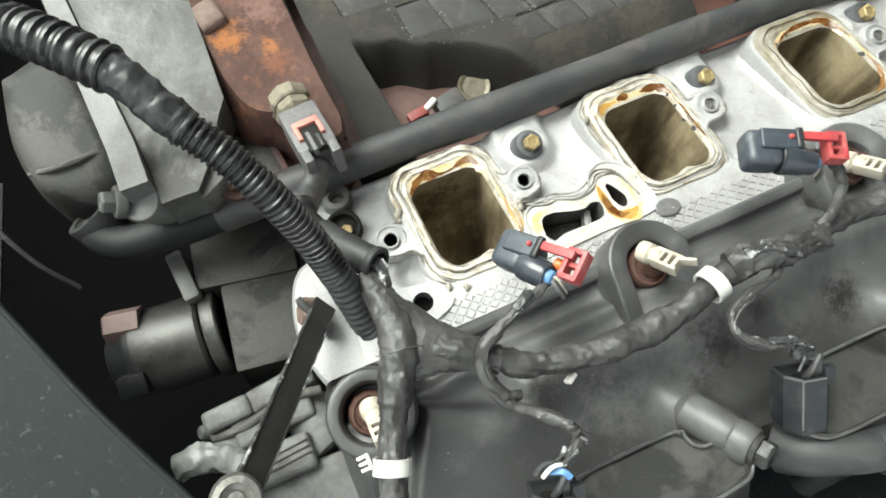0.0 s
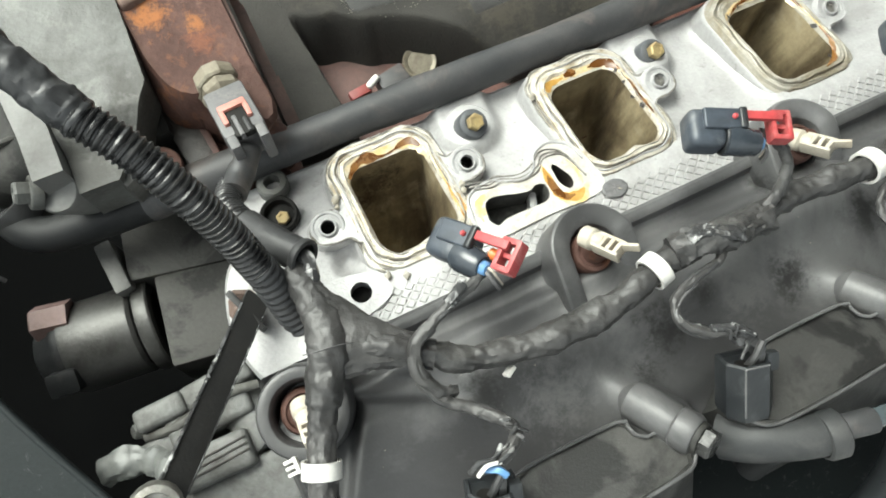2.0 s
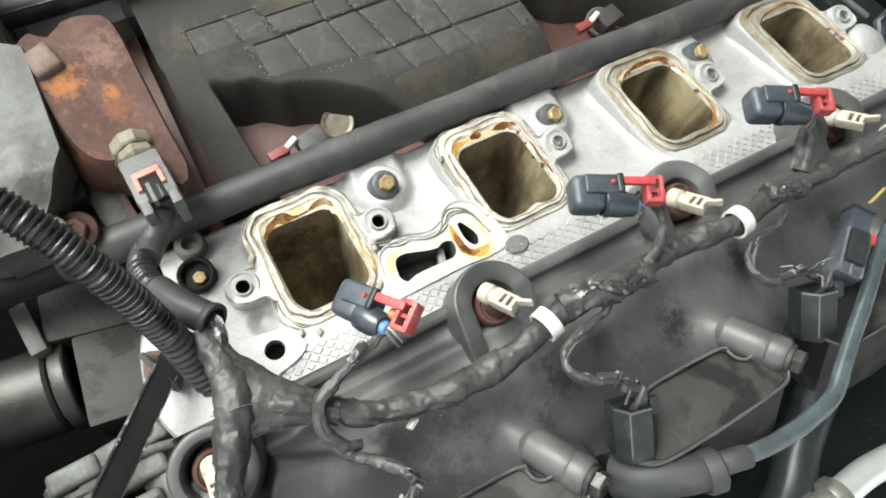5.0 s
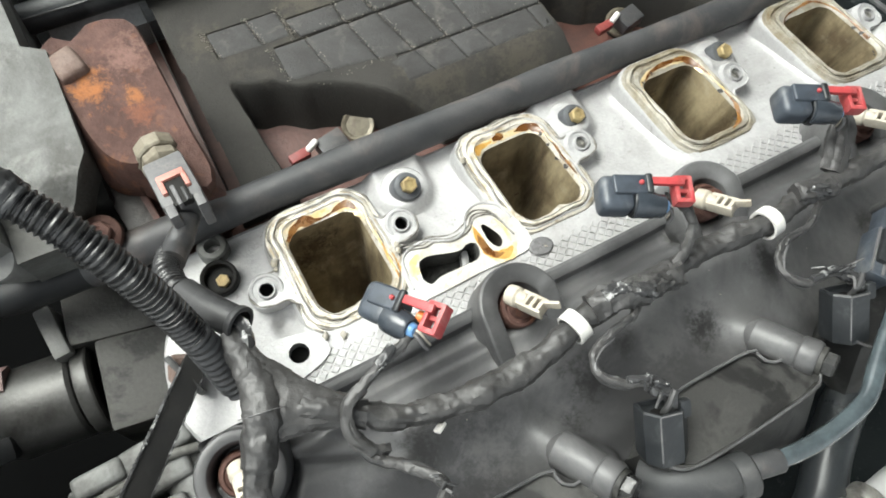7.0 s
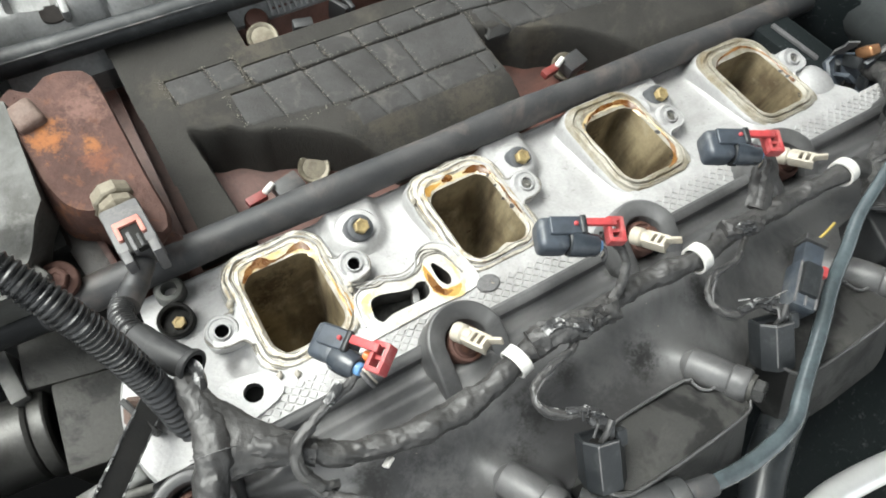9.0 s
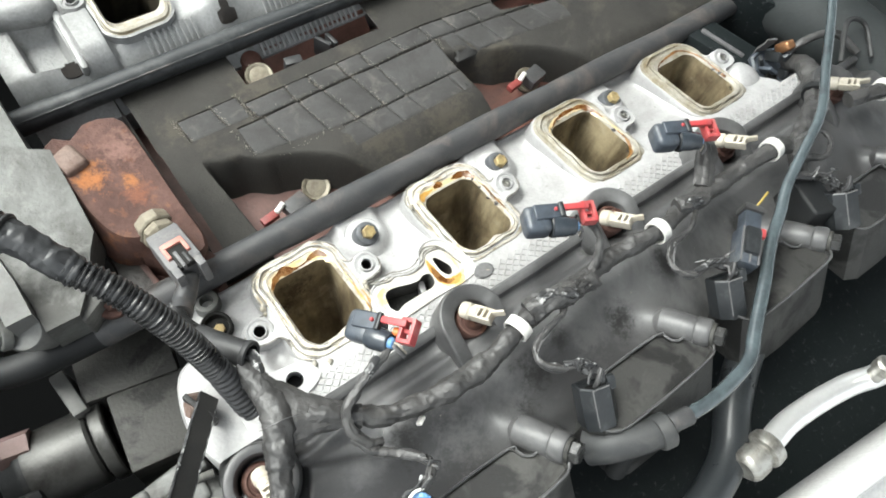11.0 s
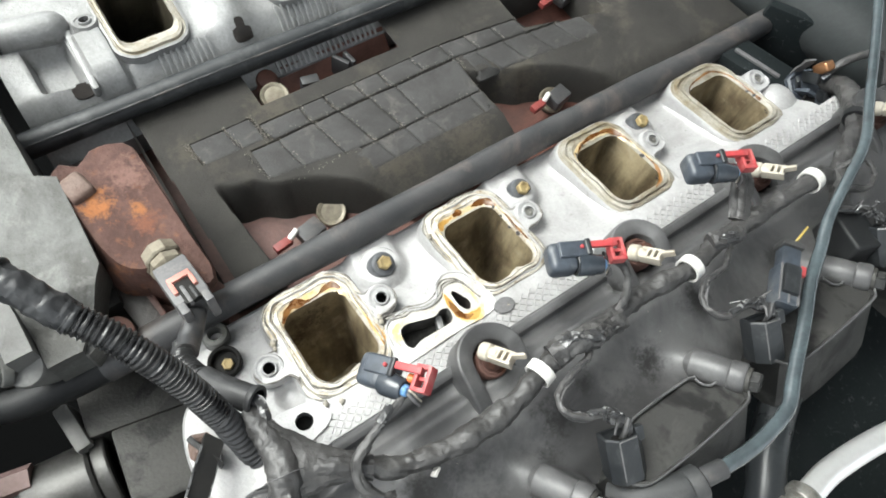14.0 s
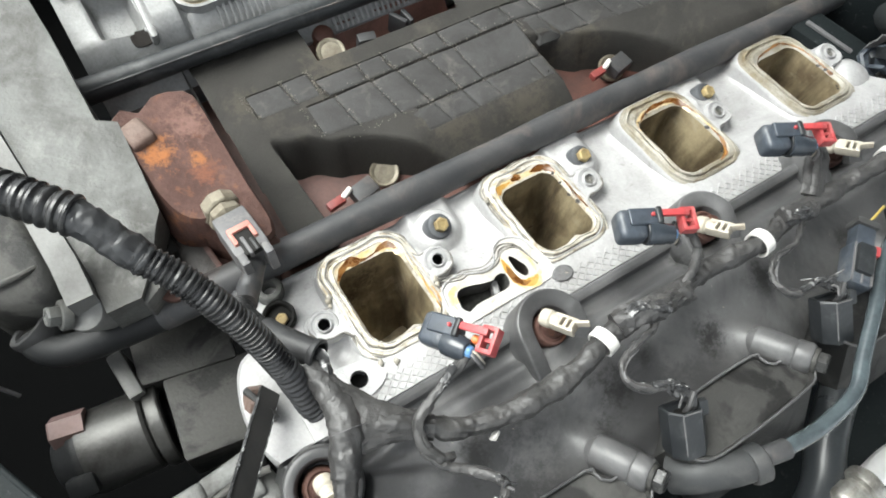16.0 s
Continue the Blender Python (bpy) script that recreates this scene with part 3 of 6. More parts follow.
def port_loops(cx, cy, notched):
    """Stepped flange outside, then the passage bending away outboard."""
    loops = [flange_loop(cx, cy, spec, notched, 0.9 if spec[0] > 25 else 0.3) for spec in FLANGE]
    inner = loops[-1]
    throat = []
    mid = cy - 0.5
    for k in range(1, 11):
        t = k / 10
        s, square = 1 - 0.14 * t, 0.24 * ease(0, 0.2, t)
        ring = []
        for x, y, z in inner:
            u, v = (x - cx) / 19.7, (y - mid) / 25.3
            grow = 1 + square * min(abs(u), abs(v)) ** 3
            ring.append((cx + u * 19.7 * s * grow, mid + v * 25.3 * s * grow - 24 * t * t, face(y) - 2 - 80 * t))
        throat.append(ring)
    return loops, [inner] + throat


def stud_eye(at, r=8.6, hole=3.4, depth=16):
    """A raised boss with a threaded hole and a lip."""
    return lathe([(r + 1.5, -depth), (r, -2), (r - 0.8, -0.6), (r - 1.8, -0.6), (r - 2.2, -1.2), (hole + 1.2, -1.2), (hole + 0.8, 0.6), (hole, 0.6), (hole, -3)], at, (0, -0.18, 1), 22)


def cylinder_head(name, ports, x0, x1, bolts, eyes, label, extra=None, turn=None, y1=40, form=None, metal=ALU):
    head = thing(name, (0, 0, 0), label, "cylinder head", "cylinder heads")

    def height(x, y):
        if form:
            return form(x, y) + 0.5 * noise.noise(Vector((x, y, 0)) * 0.05) + 0.12 * noise.noise(Vector((x, y, 3)) * 0.4)
        z = casting(y) - 2
        for bx, by in bolts:
            a, b, p = Vector((bx, by)), Vector((bx + 3, 48)), Vector((x, y))
            t = min(1.0, max(0.0, (p - a).dot(b - a) / (b - a).length_squared))
            z += 7.5 * (1 - ease(12, 20, (p - a - (b - a) * t).length))
            if bx > 50:
                a, b = Vector((bx - 8, 0)), Vector((bx, by))
                t = min(1.0, max(0.0, (p - a).dot(b - a) / (b - a).length_squared))
                z += 4.5 * (1 - ease(8, 14, (p - a - (b - a) * t).length))
        z += 1.8 * ease(36, 38.5, y)
        for px in ports:
            d = box_distance(x - px, y + 2, 30, 39, 16)
            z += 3.2 * math.exp(-max(d, 0) / 2.2)
        z -= 6.5 * math.exp(-(math.hypot(x + 72, y + 21) / 6.5) ** 4)
        strip = ease(-27, -43, y)
        z = z * (1 - strip) + (face(y) - 1.0) * strip
        z += 0.5 * noise.noise(Vector((x, y, 0)) * 0.05) + 0.12 * noise.noise(Vector((x, y, 3)) * 0.4)
        return z

    slim = 3 if turn else 0

    def keep(x, y):
        return all(box_distance(x - px, y + 2, 28 - slim, 37 - slim, 14) > -2.5 for px in ports) and not (extra and extra(x, y))

    part("casting", sheet(x0, x1, -57, y1, 1.5, height, keep, skirt=-75), metal, head)
    for i, px in enumerate(ports):
        loops, throat = port_loops(px, -4, i < 2)
        if turn:
            loops = [[(x, y, z - 15) for x, y, z in loops[5]]] + loops[5:6] + loops[5:]
        part("port_tower", loft(loops[:4]), metal, head, "raised cast wall round an intake port")
        flange = part("port_flange", loft(loops[3:]), RIM if i < 2 and turn is None else DIRTYRIM, head, "intake port flange with old gasket and oil stains", sharp=30)
        part("port_passage", loft(throat, cap_last=True), SOOTPORT if turn else PORT, flange, "sooty tan intake passage")
    for ex, ey in eyes:
        boss = part("stud_boss", stud_eye((ex, ey, face(ey) + 0.5)), metal, head)
        part("thread", lathe([(3.45, -2.2), (3.4, -12), (0, -12)], (ex, ey, face(ey) + 0.5), (0, -0.18, 1), 16), DARKHOLE, boss)
    # knurled strip along the outer edge
    bm = bmesh.new()
    n = int((x1 - x0 - (32 if turn else 2)) / 6.2)
    for i in range(n):
        for j in range(4):
            x, y = x0 + 30 + i * 6.2 + (j % 2) * 3.1, -46.4 - j * 2.7
            z = face(y) - 1.1
            lo = [bm.verts.new((x + a * 2.8, y + b * 2.4, z - 0.3)) for a, b in ((1, 0), (0, 1), (-1, 0), (0, -1))]
            hi = [bm.verts.new((x + a * 2.2, y + b * 1.85, z + 1.0)) for a, b in ((1, 0), (0, 1), (-1, 0), (0, -1))]
            bm.faces.new(hi)
            for k in range(4):
                bm.faces.new((lo[k], lo[(k + 1) % 4], hi[(k + 1) % 4], hi[k]))
    tagged(part("knurled_strip", bm, metal, head), kind="stuff")
    for bx, by in bolts:
        z = casting(by)
        part("bolt_boss", lathe([(16, -20), (14.5, -3), (13.6, 4), (12.4, 5.4), (9, 5.8), (0, 5.8)], (bx, by - 2, z), (0, 0, 1), 28), metal, head)
    if turn is not None:
        head.matrix_world = turn
    return head


PORTS = [-36.5 + PITCH * i for i in range(4)]
BOLTS = [(14, 24), (121, 22), (231, 22)]
EYES = [(-75, -3)] + [(PITCH * i, 0) for i in range(4)]


def bridge_gap(x, y):
    return (-8 < x < 48 and -39 < y < -17) or math.hypot(x + 74, y + 40) < 6.5


head_a = cylinder_head("cylinder_head", PORTS, -108, 356, BOLTS, EYES,
                       "silver cast aluminium cylinder head with four open intake ports", bridge_gap)
part("strip_end", box((36, 12, 20), (372, -51, face(-51) - 11.2), Euler((radians(-10.2), 0, 0)).to_matrix(), 1), ALU, head_a)
# bridge between the first two ports with its coolant openings
slot_wide = smooth_loop([(-5.5, -33), (-3, -24.5), (3, -23), (14, -26.5), (20, -27.5), (23.5, -26), (28, -27.5), (27.5, -33), (24, -36), (14, -36), (3, -36), (-3, -37.5)], 2)
slot_diag = smooth_loop([(35.2, -20.6), (37, -19.6), (39, -23), (41.4, -30), (39.8, -34.4), (37, -34.6), (34.6, -29.5)], 2)
bridge = [(-14, -44), (-13, -30), (-9, -18), (4, -14), (10, -17), (20, -21), (28, -18), (32, -10), (40, -7), (50, -12), (54, -24), (52, -42), (20, -43)]
part("bridge", plate(smooth_loop(bridge, 2.5), [slot_wide, slot_diag], lambda x, y: face(y) + 0.3, 16), BRIDGE, head_a, "bridge between two ports with two dark coolant openings")
upper = [(-12, -36), (-11.5, -28), (-8, -17.5), (4, -14.5), (10, -17.2), (20, -20.6), (27, -18), (31.5, -10.5), (40, -7.6), (49, -12.5), (52, -23)]
part("gasket_bead", sweep([(x, y, face(y) + 0.4) for x, y in upper], lambda s: 0.8 * (1 + 0.5 * noise.noise(Vector((s * 0.15, 2, 0)))), 1.5, 8, 0.3), ALU, head_a)
part("divider", box((4, 12, 8), (21, -32, face(-32) - 12), Euler((0, 0, radians(-20))).to_matrix(), 1.5), ALU, head_a)
# dark linings and floors carry the shade of the deep openings
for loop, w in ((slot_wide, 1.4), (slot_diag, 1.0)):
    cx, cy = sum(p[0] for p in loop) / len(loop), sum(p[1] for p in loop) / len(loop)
    part("shaded_opening_wall", loft([[(cx + (x - cx) * 0.975, cy + (y - cy) * 0.96, face(y) + 0.1) for x, y in loop], [(cx + (x - cx) * 0.97, cy + (y - cy) * 0.95, face(y) - 18) for x, y in loop]]), DIRTYCAST if w > 1.2 else GRIMESHADE, head_a)
    part("shaded_opening_floor", plate([(sum(p[0] for p in loop) / len(loop) + (x - sum(p[0] for p in loop) / len(loop)) * 1.15, sum(p[1] for p in loop) / len(loop) + (y - sum(p[1] for p in loop) / len(loop)) * 1.15) for x, y in loop], [], lambda x, y: face(y) - 17 + 2 * noise.noise(Vector((x, y, 0)) * 0.12), 2), DARKSTEEL if w > 1.2 else DARKHOLE, head_a)
# thin dark curves paint the shadow lines of the gasket edge
for shift in (0, 1.8, -2.2):
    crack = [(-6, -14), (0, -15), (4, -16), (9, -16.2), (16, -19), (22, -19), (29, -17.5), (34, -13.5), (40, -13), (44.5, -17), (46.5, -24), (48, -32)]
    part("gasket_shade_line", sweep([(x + 0.3 * shift + 0.5 * math.sin(i * 2.3 + shift), y - shift + 0.5 * math.cos(i * 1.9), face(y - shift) + 0.75) for i, (x, y) in enumerate(crack[:11 if shift else 12])], lambda s, q=shift: max(0.08, 0.42 + 0.45 * noise.noise(Vector((s * 0.13, q, 0)))), 1.0, 6, 0.3, seed=shift), GASKET_SHADE, head_a)
# drilled pad at the front corner
part("drilled_pad", plate(smooth_loop([(-92, -32), (-84, -29), (-66, -33), (-60, -44), (-70, -50), (-90, -52), (-97, -42)], 3), [smooth_loop([(-74 + 4.9 * math.cos(a), -40 + 4.9 * math.sin(a)) for a in (k * math.pi / 5 for k in range(10))], 1.5)], lambda x, y: face(y) + 1.0, 14), ALU, head_a)
part("bore", lathe([(4.75, 0), (4.4, -9), (0, -9)], (-74, -40, face(-40) + 0.9), (0, -0.18, 1), 22), DARKHOLE, head_a)
# front end: rounded nose of the head
part("front_nose", loft([[(x, y, z) for x, y in smooth_loop([(-104, 6), (-122, 2), (-131, -14), (-134, -36), (-128, -58), (-112, -70), (-96, -66), (-92, -30)], 4)] for z in (-78, -8, -3)] + [[(-112 + (x + 112) * 0.93, -32 + (y + 32) * 0.93, 0) for x, y in smooth_loop([(-104, 6), (-122, 2), (-131, -14), (-134, -36), (-128, -58), (-112, -70), (-96, -66), (-92, -30)], 4)]], cap_last=True), ALU, head_a)
part("lifting_eye", lathe([(8, -12), (8, 0), (7, 1), (4.2, 1), (4, 0), (4, -8), (0, -8)], (-90, 36, -14), (0, 0.1, 1)), GREYCAST, head_a)
part("recess", lathe([(9.6, -6), (9.4, 1.0), (8.6, 1.8), (7.4, 1.2), (7.0, -2.8), (0, -2.8)], (-93, 17, casting(17) + 4), (0, 0, 1)), DARKHOLE, head_a)
hexbolt("head_bolt", (-92, 15.5, casting(17) + 0.5), 3.6, 3, (0, 0, 1), ZINC, label="yellow zinc hex bolt in a dark recess of the cylinder head", group="head bolts")
for bx, by in BOLTS:
    hexbolt("head_bolt", (bx - 1, by - 2, casting(by) + 3.5), 4.4, 4, (0.10, -0.27, 1), ZINC, washer=(7.9, 11.5, COLLAR), label="yellow zinc hex bolt with a grey collar in the cylinder head", group="head bolts")


def film(points, widths, mat, up=0.15, under=None):
    """A drip of oil lying along a port rim: a ribbon of uneven width."""
    line_ = spline([(x, y, 0) for x, y in points], 1.0)
    rows, bm = [], bmesh.new()
    for i, c in enumerate(line_):
        t = (line_[min(i + 1, len(line_) - 1)] - line_[max(i - 1, 0)]).normalized()
        f_ = i / (len(line_) - 1) * (len(widths) - 1)
        k = min(int(f_), len(widths) - 2)
        w = (widths[k] + (widths[k + 1] - widths[k]) * (f_ - k)) * (1 + 0.5 * noise.noise(Vector((i * 0.35, points[0][0], up)))) / 2
        row = []
        for s in (-1, -0.33, 0.33, 1):
            x, y = c.x - t.y * s * w, c.y + t.x * s * w
            row.append(bm.verts.new((x, y, face(y) + (max(-1.7, rim_height(x - min(PORTS, key=lambda p: abs(p - x)), y)) if under is None else under) + up)))
        rows.append(row)
    for r, t in zip(rows, rows[1:]):
        for k in range(3):
            bm.faces.new((r[k], r[k + 1], t[k + 1], t[k]))
    return part("oil_film", bm, mat, head_a)


film([(-57, 13), (-55.5, 20), (-50, 23.5), (-36, 24.2), (-24, 24), (-18, 21.5), (-15, 14), (-14.2, 2), (-14, -12)], [1, 3.6, 5, 4.4, 5, 5, 3, 2, 0.5], PALE_STAIN)
film([(-55.5, 17), (-52, 21), (-48.5, 23.4), (-44, 24.3), (-40, 23.2), (-36, 22.2), (-30, 22.6), (-24, 24.2), (-19.5, 23.6), (-16.6, 19)], [1.6, 3.0, 4.4, 5.4, 2.6, 0.9, 0.9, 3.6, 4.6, 1.2], STAIN, 0.35)
film([(-14.2, -6), (-13.6, -14), (-13.6, -21), (-15, -27)], [0.6, 3.2, 5, 0.8], AMBER, 0.25)
film([(55, 16), (58, 22), (66, 24), (80, 24), (92, 23), (98, 16), (99, 4)], [1, 3.4, 3.6, 3, 4.4, 3, 0.6], PALE_STAIN)
film([(57.5, 19), (60, 23), (65, 23.6), (69, 24)], [1.4, 4.2, 3.4, 0.6], AMBER, 0.25)
film([(70, 24.4), (73.5, 24.8), (77, 24.4)], [2.2, 4.6, 1.6], STAIN, 0.35)
film([(84, 24), (90, 24), (95, 22), (98, 15)], [0.6, 4.6, 4.6, 0.8], STAIN, 0.35)
film([(98.6, 8), (98.2, -4), (98.4, -16)], [0.7, 2.2, 0.6], STAIN, 0.35)
film([(168, 14), (171, 20), (180, 24.6), (196, 25), (207, 23), (211, 12), (211.4, -14)], [1, 2.6, 3.2, 4, 4.4, 2, 0.8], PALE_STAIN)
film([(174, 20), (180, 24), (188, 25.6), (198, 25.6), (206, 23.5), (210, 15), (211, 6)], [0.5, 1.6, 3.4, 1.6, 4.2, 1.8, 0.5], STAIN, 0.35)
film([(210.6, -8), (210, -20), (205, -28), (196, -31.6)], [0.6, 1.4, 2.4, 0.6], STAIN, 0.35)
film([(284, 18), (290, 23), (300, 25), (314, 25.4), (322, 18), (323.6, 4), (323, -16)], [0.6, 1.2, 2.0, 1.0, 0.8, 1.4, 1.2], STAIN, 0.3)
random.seed(21)
for px, spots in ((PORTS[1], ((19.5, 8), (19, -2), (20, -9), (20.4, 16))), (PORTS[2], ((-17, 20), (-8, 23.5), (19.6, -6), (15, -26))), (PORTS[3], ((19.8, -4), (20.4, -10), (14, -27), (16, -25), (-15, 20)))):
    for dx, y in spots:
        r = random.uniform(0.9, 1.9)
        film([(px + dx, y + r), (px + dx + random.uniform(-0.6, 0.6), y), (px + dx + random.uniform(-1, 1), y - r)], [0.3, r * 1.5, 0.2], GRIMESHADE, 0.45)

film([(31.5, -17), (30.9, -24), (30.7, -31), (31.6, -37), (36, -40), (42, -39.6), (47, -36)], [1.5, 3.4, 4, 5, 6, 6, 1.5], PALE_STAIN, 0.08, 0.3)
film([(31.6, -19), (30.9, -25), (30.8, -31), (31.6, -36), (35.6, -39.2), (40, -39.6), (44, -37.6)], [0.8, 2.8, 3.8, 4.4, 5, 4.4, 0.8], AMBER, 0.14, 0.3)
film([(31.2, -24), (30.9, -29), (31.2, -34), (34, -38.4), (38, -39)], [0.8, 3.2, 4.0, 3.4, 1.4], STAIN, 0.2, 0.3)
film([(-8, -33), (-7.5, -27), (-5, -22.5), (2, -20.6), (10, -23)], [1, 3, 3.6, 3, 0.8], PALE_STAIN, 0.08, 0.3)
film([(44.6, -35), (45.8, -28), (44, -20)], [0.8, 2.6, 0.8], PALE_STAIN, 0.08, 0.3)

for i, px in enumerate(PORTS):
    for k, r, mat in ((3, 0.55, GASKET_SHADE), (4, 0.7, GASKET_SHADE), (6, 0.5, ALU), (8, 0.5, GASKET_SHADE), (9, 0.45, RIM), (10, 0.25, GASKET_SHADE)) if i < 2 else ((6, 0.6, DIRTYRIM), (9, 0.5, DIRTYRIM)):
        loop = flange_loop(px, -4, FLANGE[k], i < 2, 1.3)
        loop = [(x, y, z - (0.7 if noise.noise(Vector((x, y, k + i)) * 0.07) > 0.12 else 0)) for x, y, z in loop]
        part("gasket_bead", sweep(loop + [loop[0]], lambda s, r=r, q=px + k: r * (1 + 0.6 * noise.noise(Vector((s * 0.16, q, 0)))), 1.6, 8, 0.35, seed=px), mat, head_a)

for ex, ey in EYES[2:]:
    part("stud", lathe([(0, -12), (3.2, -12), (3.2, -1.4), (2.6, -0.6), (1.2, -0.5), (0.9, -1.6), (0, -1.6)], (ex, ey, face(ey) + 0.4), (0, -0.18, 1), 16), STEEL, head_a, "bright steel stud")

# ears that tie the stud bosses to the flanges
for i, (ex, ey) in enumerate(EYES):
    side = 1 if i == 0 else -1
    ear = [(ex - side * 9.5, ey), (ex - side * 6.5, ey + 7), (ex, ey + 9.6), (ex + side * 8, ey + 9), (ex + side * 14, ey + 14), (ex + side * 14, ey - 15), (ex + side * 8, ey - 10), (ex, ey - 9.4), (ex - side * 7, ey - 6.5)]
    hole = [(ex + 5.5 * math.cos(a), ey + 5.5 * math.sin(a)) for a in (k * math.pi / 8 for k in range(16))]
    part("stud_ear", plate(smooth_loop(ear, 1.6), [hole], lambda x, y: face(y) - 1.6 + 0.35 * noise.noise(Vector((x, y, 1)) * 0.25), 13), ALU, head_a, "rough cast ear round a stud boss")
    rim_ = [(x * 0.93 + ex * 0.07, y * 0.93 + ey * 0.07, face(y) - 1.5) for x, y in smooth_loop(ear, 3)]
    part("gasket_bead", sweep(rim_ + rim_[:1], lambda s, q=ex: 0.55 * (1 + 0.6 * noise.noise(Vector((s * 0.2, q, 0)))), 1.4, 8, 0.4, seed=ex), GASKET_SHADE if i < 3 else ALU, head_a)
# rough oval casting mark beside the strip
mark = lathe([(1.0, -6), (1.0, 0.3), (0.86, 1.0), (0.6, 1.1), (0.3, 1.15), (0, 1.2)], (0, 0, 0), (0, 0, 1), 30)
for v in mark.verts:
    r = math.hypot(v.co.x, v.co.y)
    v.co = Vector((56.8 + v.co.x * 6.6, -44.6 + v.co.y * 5.2, v.co.z))
    v.co.z += face(v.co.y) + (0.9 * noise.noise(Vector((v.co.x, v.co.y, 0)) * 0.9) if r < 0.9 else 0)
part("casting_mark", mark, GREYCONN, head_a, "rough oval casting mark")

random.seed(9)
for gx, gy in ((-8, -10), (-8.5, -13), (-9, -18), (-66, 9), (-67, 5), (-60, -38), (59, -46), (61, -47), (48, 20), (-52, -41)):
    bm = bmesh.new()
    bmesh.ops.create_icosphere(bm, subdivisions=2, radius=random.uniform(1.2, 2.2), matrix=Matrix.Translation((gx, gy, face(gy) + 0.1)))
    for v in bm.verts:
        v.co += Vector((1.6, 1.3, 0)) * noise.noise(v.co * 0.7)
        v.co.z = face(gy) + 0.1 + (v.co.z - face(gy) - 0.1) * 0.45
    part("gasket_lump", bm, DIRTYRIM, head_a, sharp=60)

turn_b = Matrix.Translation((0, 0.266, 0)) @ Matrix.Rotation(math.pi, 4, "Z")


def far_form(x, y):
    """Casting of the far head: flat deck, apron down to the valley, a square pocket, bosses and ribs."""
    z = face(y) - 6 - 25 * ease(28, 64, y)
    z -= 15 * ease(79, 83, x) * (1 - ease(104, 108, x)) * ease(-6, 0, y) * (1 - ease(27, 32, y))
    z += 7 * ease(53, 57, x) * (1 - ease(73, 77, x)) * ease(-4, 4, y) * (1 - ease(36, 48, y))
    z += 11 * math.exp(-(math.hypot(x + 28, (y - 14) * 0.55) / 13) ** 2)
    z -= 2.5 * math.exp(-((x - 49 - 0.2 * (y - 20)) / 1.6) ** 2) * ease(8, 14, y)
    z += 4 * math.exp(-(math.hypot(x - 106, y - 34) / 12) ** 2)
    return z


def far_part(name, bm, mat, label=""):
    """A part given in the far head's own turned axes."""
    ob = part(name, bm, mat, head_b, label)
    ob.matrix_parent_inverse = Matrix()
    return ob


head_b = cylinder_head("cylinder_head", [29 - PITCH * i for i in range(3)], -250, 124, [], [(62, -5), (-52, 0), (-165, 0)],
                       "silver cast aluminium cylinder head of the far bank with open ports", None, turn_b, 64, far_form, SHADEDALU)
bpy.context.view_layer.update()
far_part("water_tube", lathe([(0, 3), (7, 3), (7.5, 0), (10.5, 0), (11, 2), (11, 32), (9.5, 38), (5, 42), (0, 43)], (114, -17, 0), (-1, 0.16, -0.02), 28), SHADEDALU)
far_part("tube_bore", lathe([(10.8, 0), (10.9, -3), (8, -4), (0, -4)], (114.5, -17, 0), (-1, 0.16, -0.02), 20), DARKHOLE)
far_part("web", box((5, 48, 18), (76, 17, -12), Euler((radians(-10), 0, radians(-2))).to_matrix(), 2.2), SHADEDALU)
notch = [(-6.5, 3.5), (-6.8, -1), (-3.4, -1.6), (-3.2, -5.5), (2.6, -6), (3.2, -2), (6.6, -1.4), (6.2, 3.2), (0, 4.4)]
# no holes are cut: dark plates paint the shade of the openings
for x, y in ((84, 35), (-29, 38)):
    far_part("drain_hole", plate(smooth_loop([(x + u, y + v) for u, v in notch], 1.2), [], lambda u, v: far_form(u, v) + 1.4, 3), GRIMESHADE, "dark plate for the shade of a drain opening")


def fin(u, v0, v1):
    """A thin cast rib that follows the apron."""
    loops = []
    for i in range(9):
        v = v0 + (v1 - v0) * i / 8
        z = far_form(u, v)
        up = 2.6 if 0 < i < 8 else -1
        loops.append([(u - 1.25, v, z - 3), (u - 0.8, v, z + up), (u + 0.8, v, z + up), (u + 1.25, v, z - 3)])
    return loft(loops, True, True)


for i in range(9):
    far_part("fin", fin(31 - i * 4.4, 30, 50), SHADEDALU)
for i in range(11):
    far_part("fin", fin(-59 - i * 4.4, 27, 59), SHADEDALU)
# teeth take the brighter aluminium to look lit despite the hose's shadow
for i in range(20):
    far_part("tooth", fin(-44 - i * 4.4, 48, 63.8), ALU)
for x, y, z, turned, sx, sy in ((58, 185, -44, -12, 14, 8), (87, 189, -42, 30, 4, 15), (94, 188, -42, 8, 4, 13)):
    lug = thing("valley_lug", (x, y, z), "small dark bracket lug standing in the valley", "bracket", "valley lugs")
    part("block", box((sx, sy, 20), (x, y, z), Euler((0, 0, radians(turned))).to_matrix(), 1.5), RUBBER, lug)

# ---- valley between the banks ----
tagged(part("engine_block", box((560, 250, 60), (200, 132, -90), bevel=3), MAROON), "red-oxide painted iron engine block in the valley", "engine block", kind="structure")
block = bpy.data.objects["engine_block"]
part("recess_wall", box((118, 30, 6), (76, 198, -50), Euler((radians(42), 0, radians(-1))).to_matrix(), 1), MAROONLIT, block)
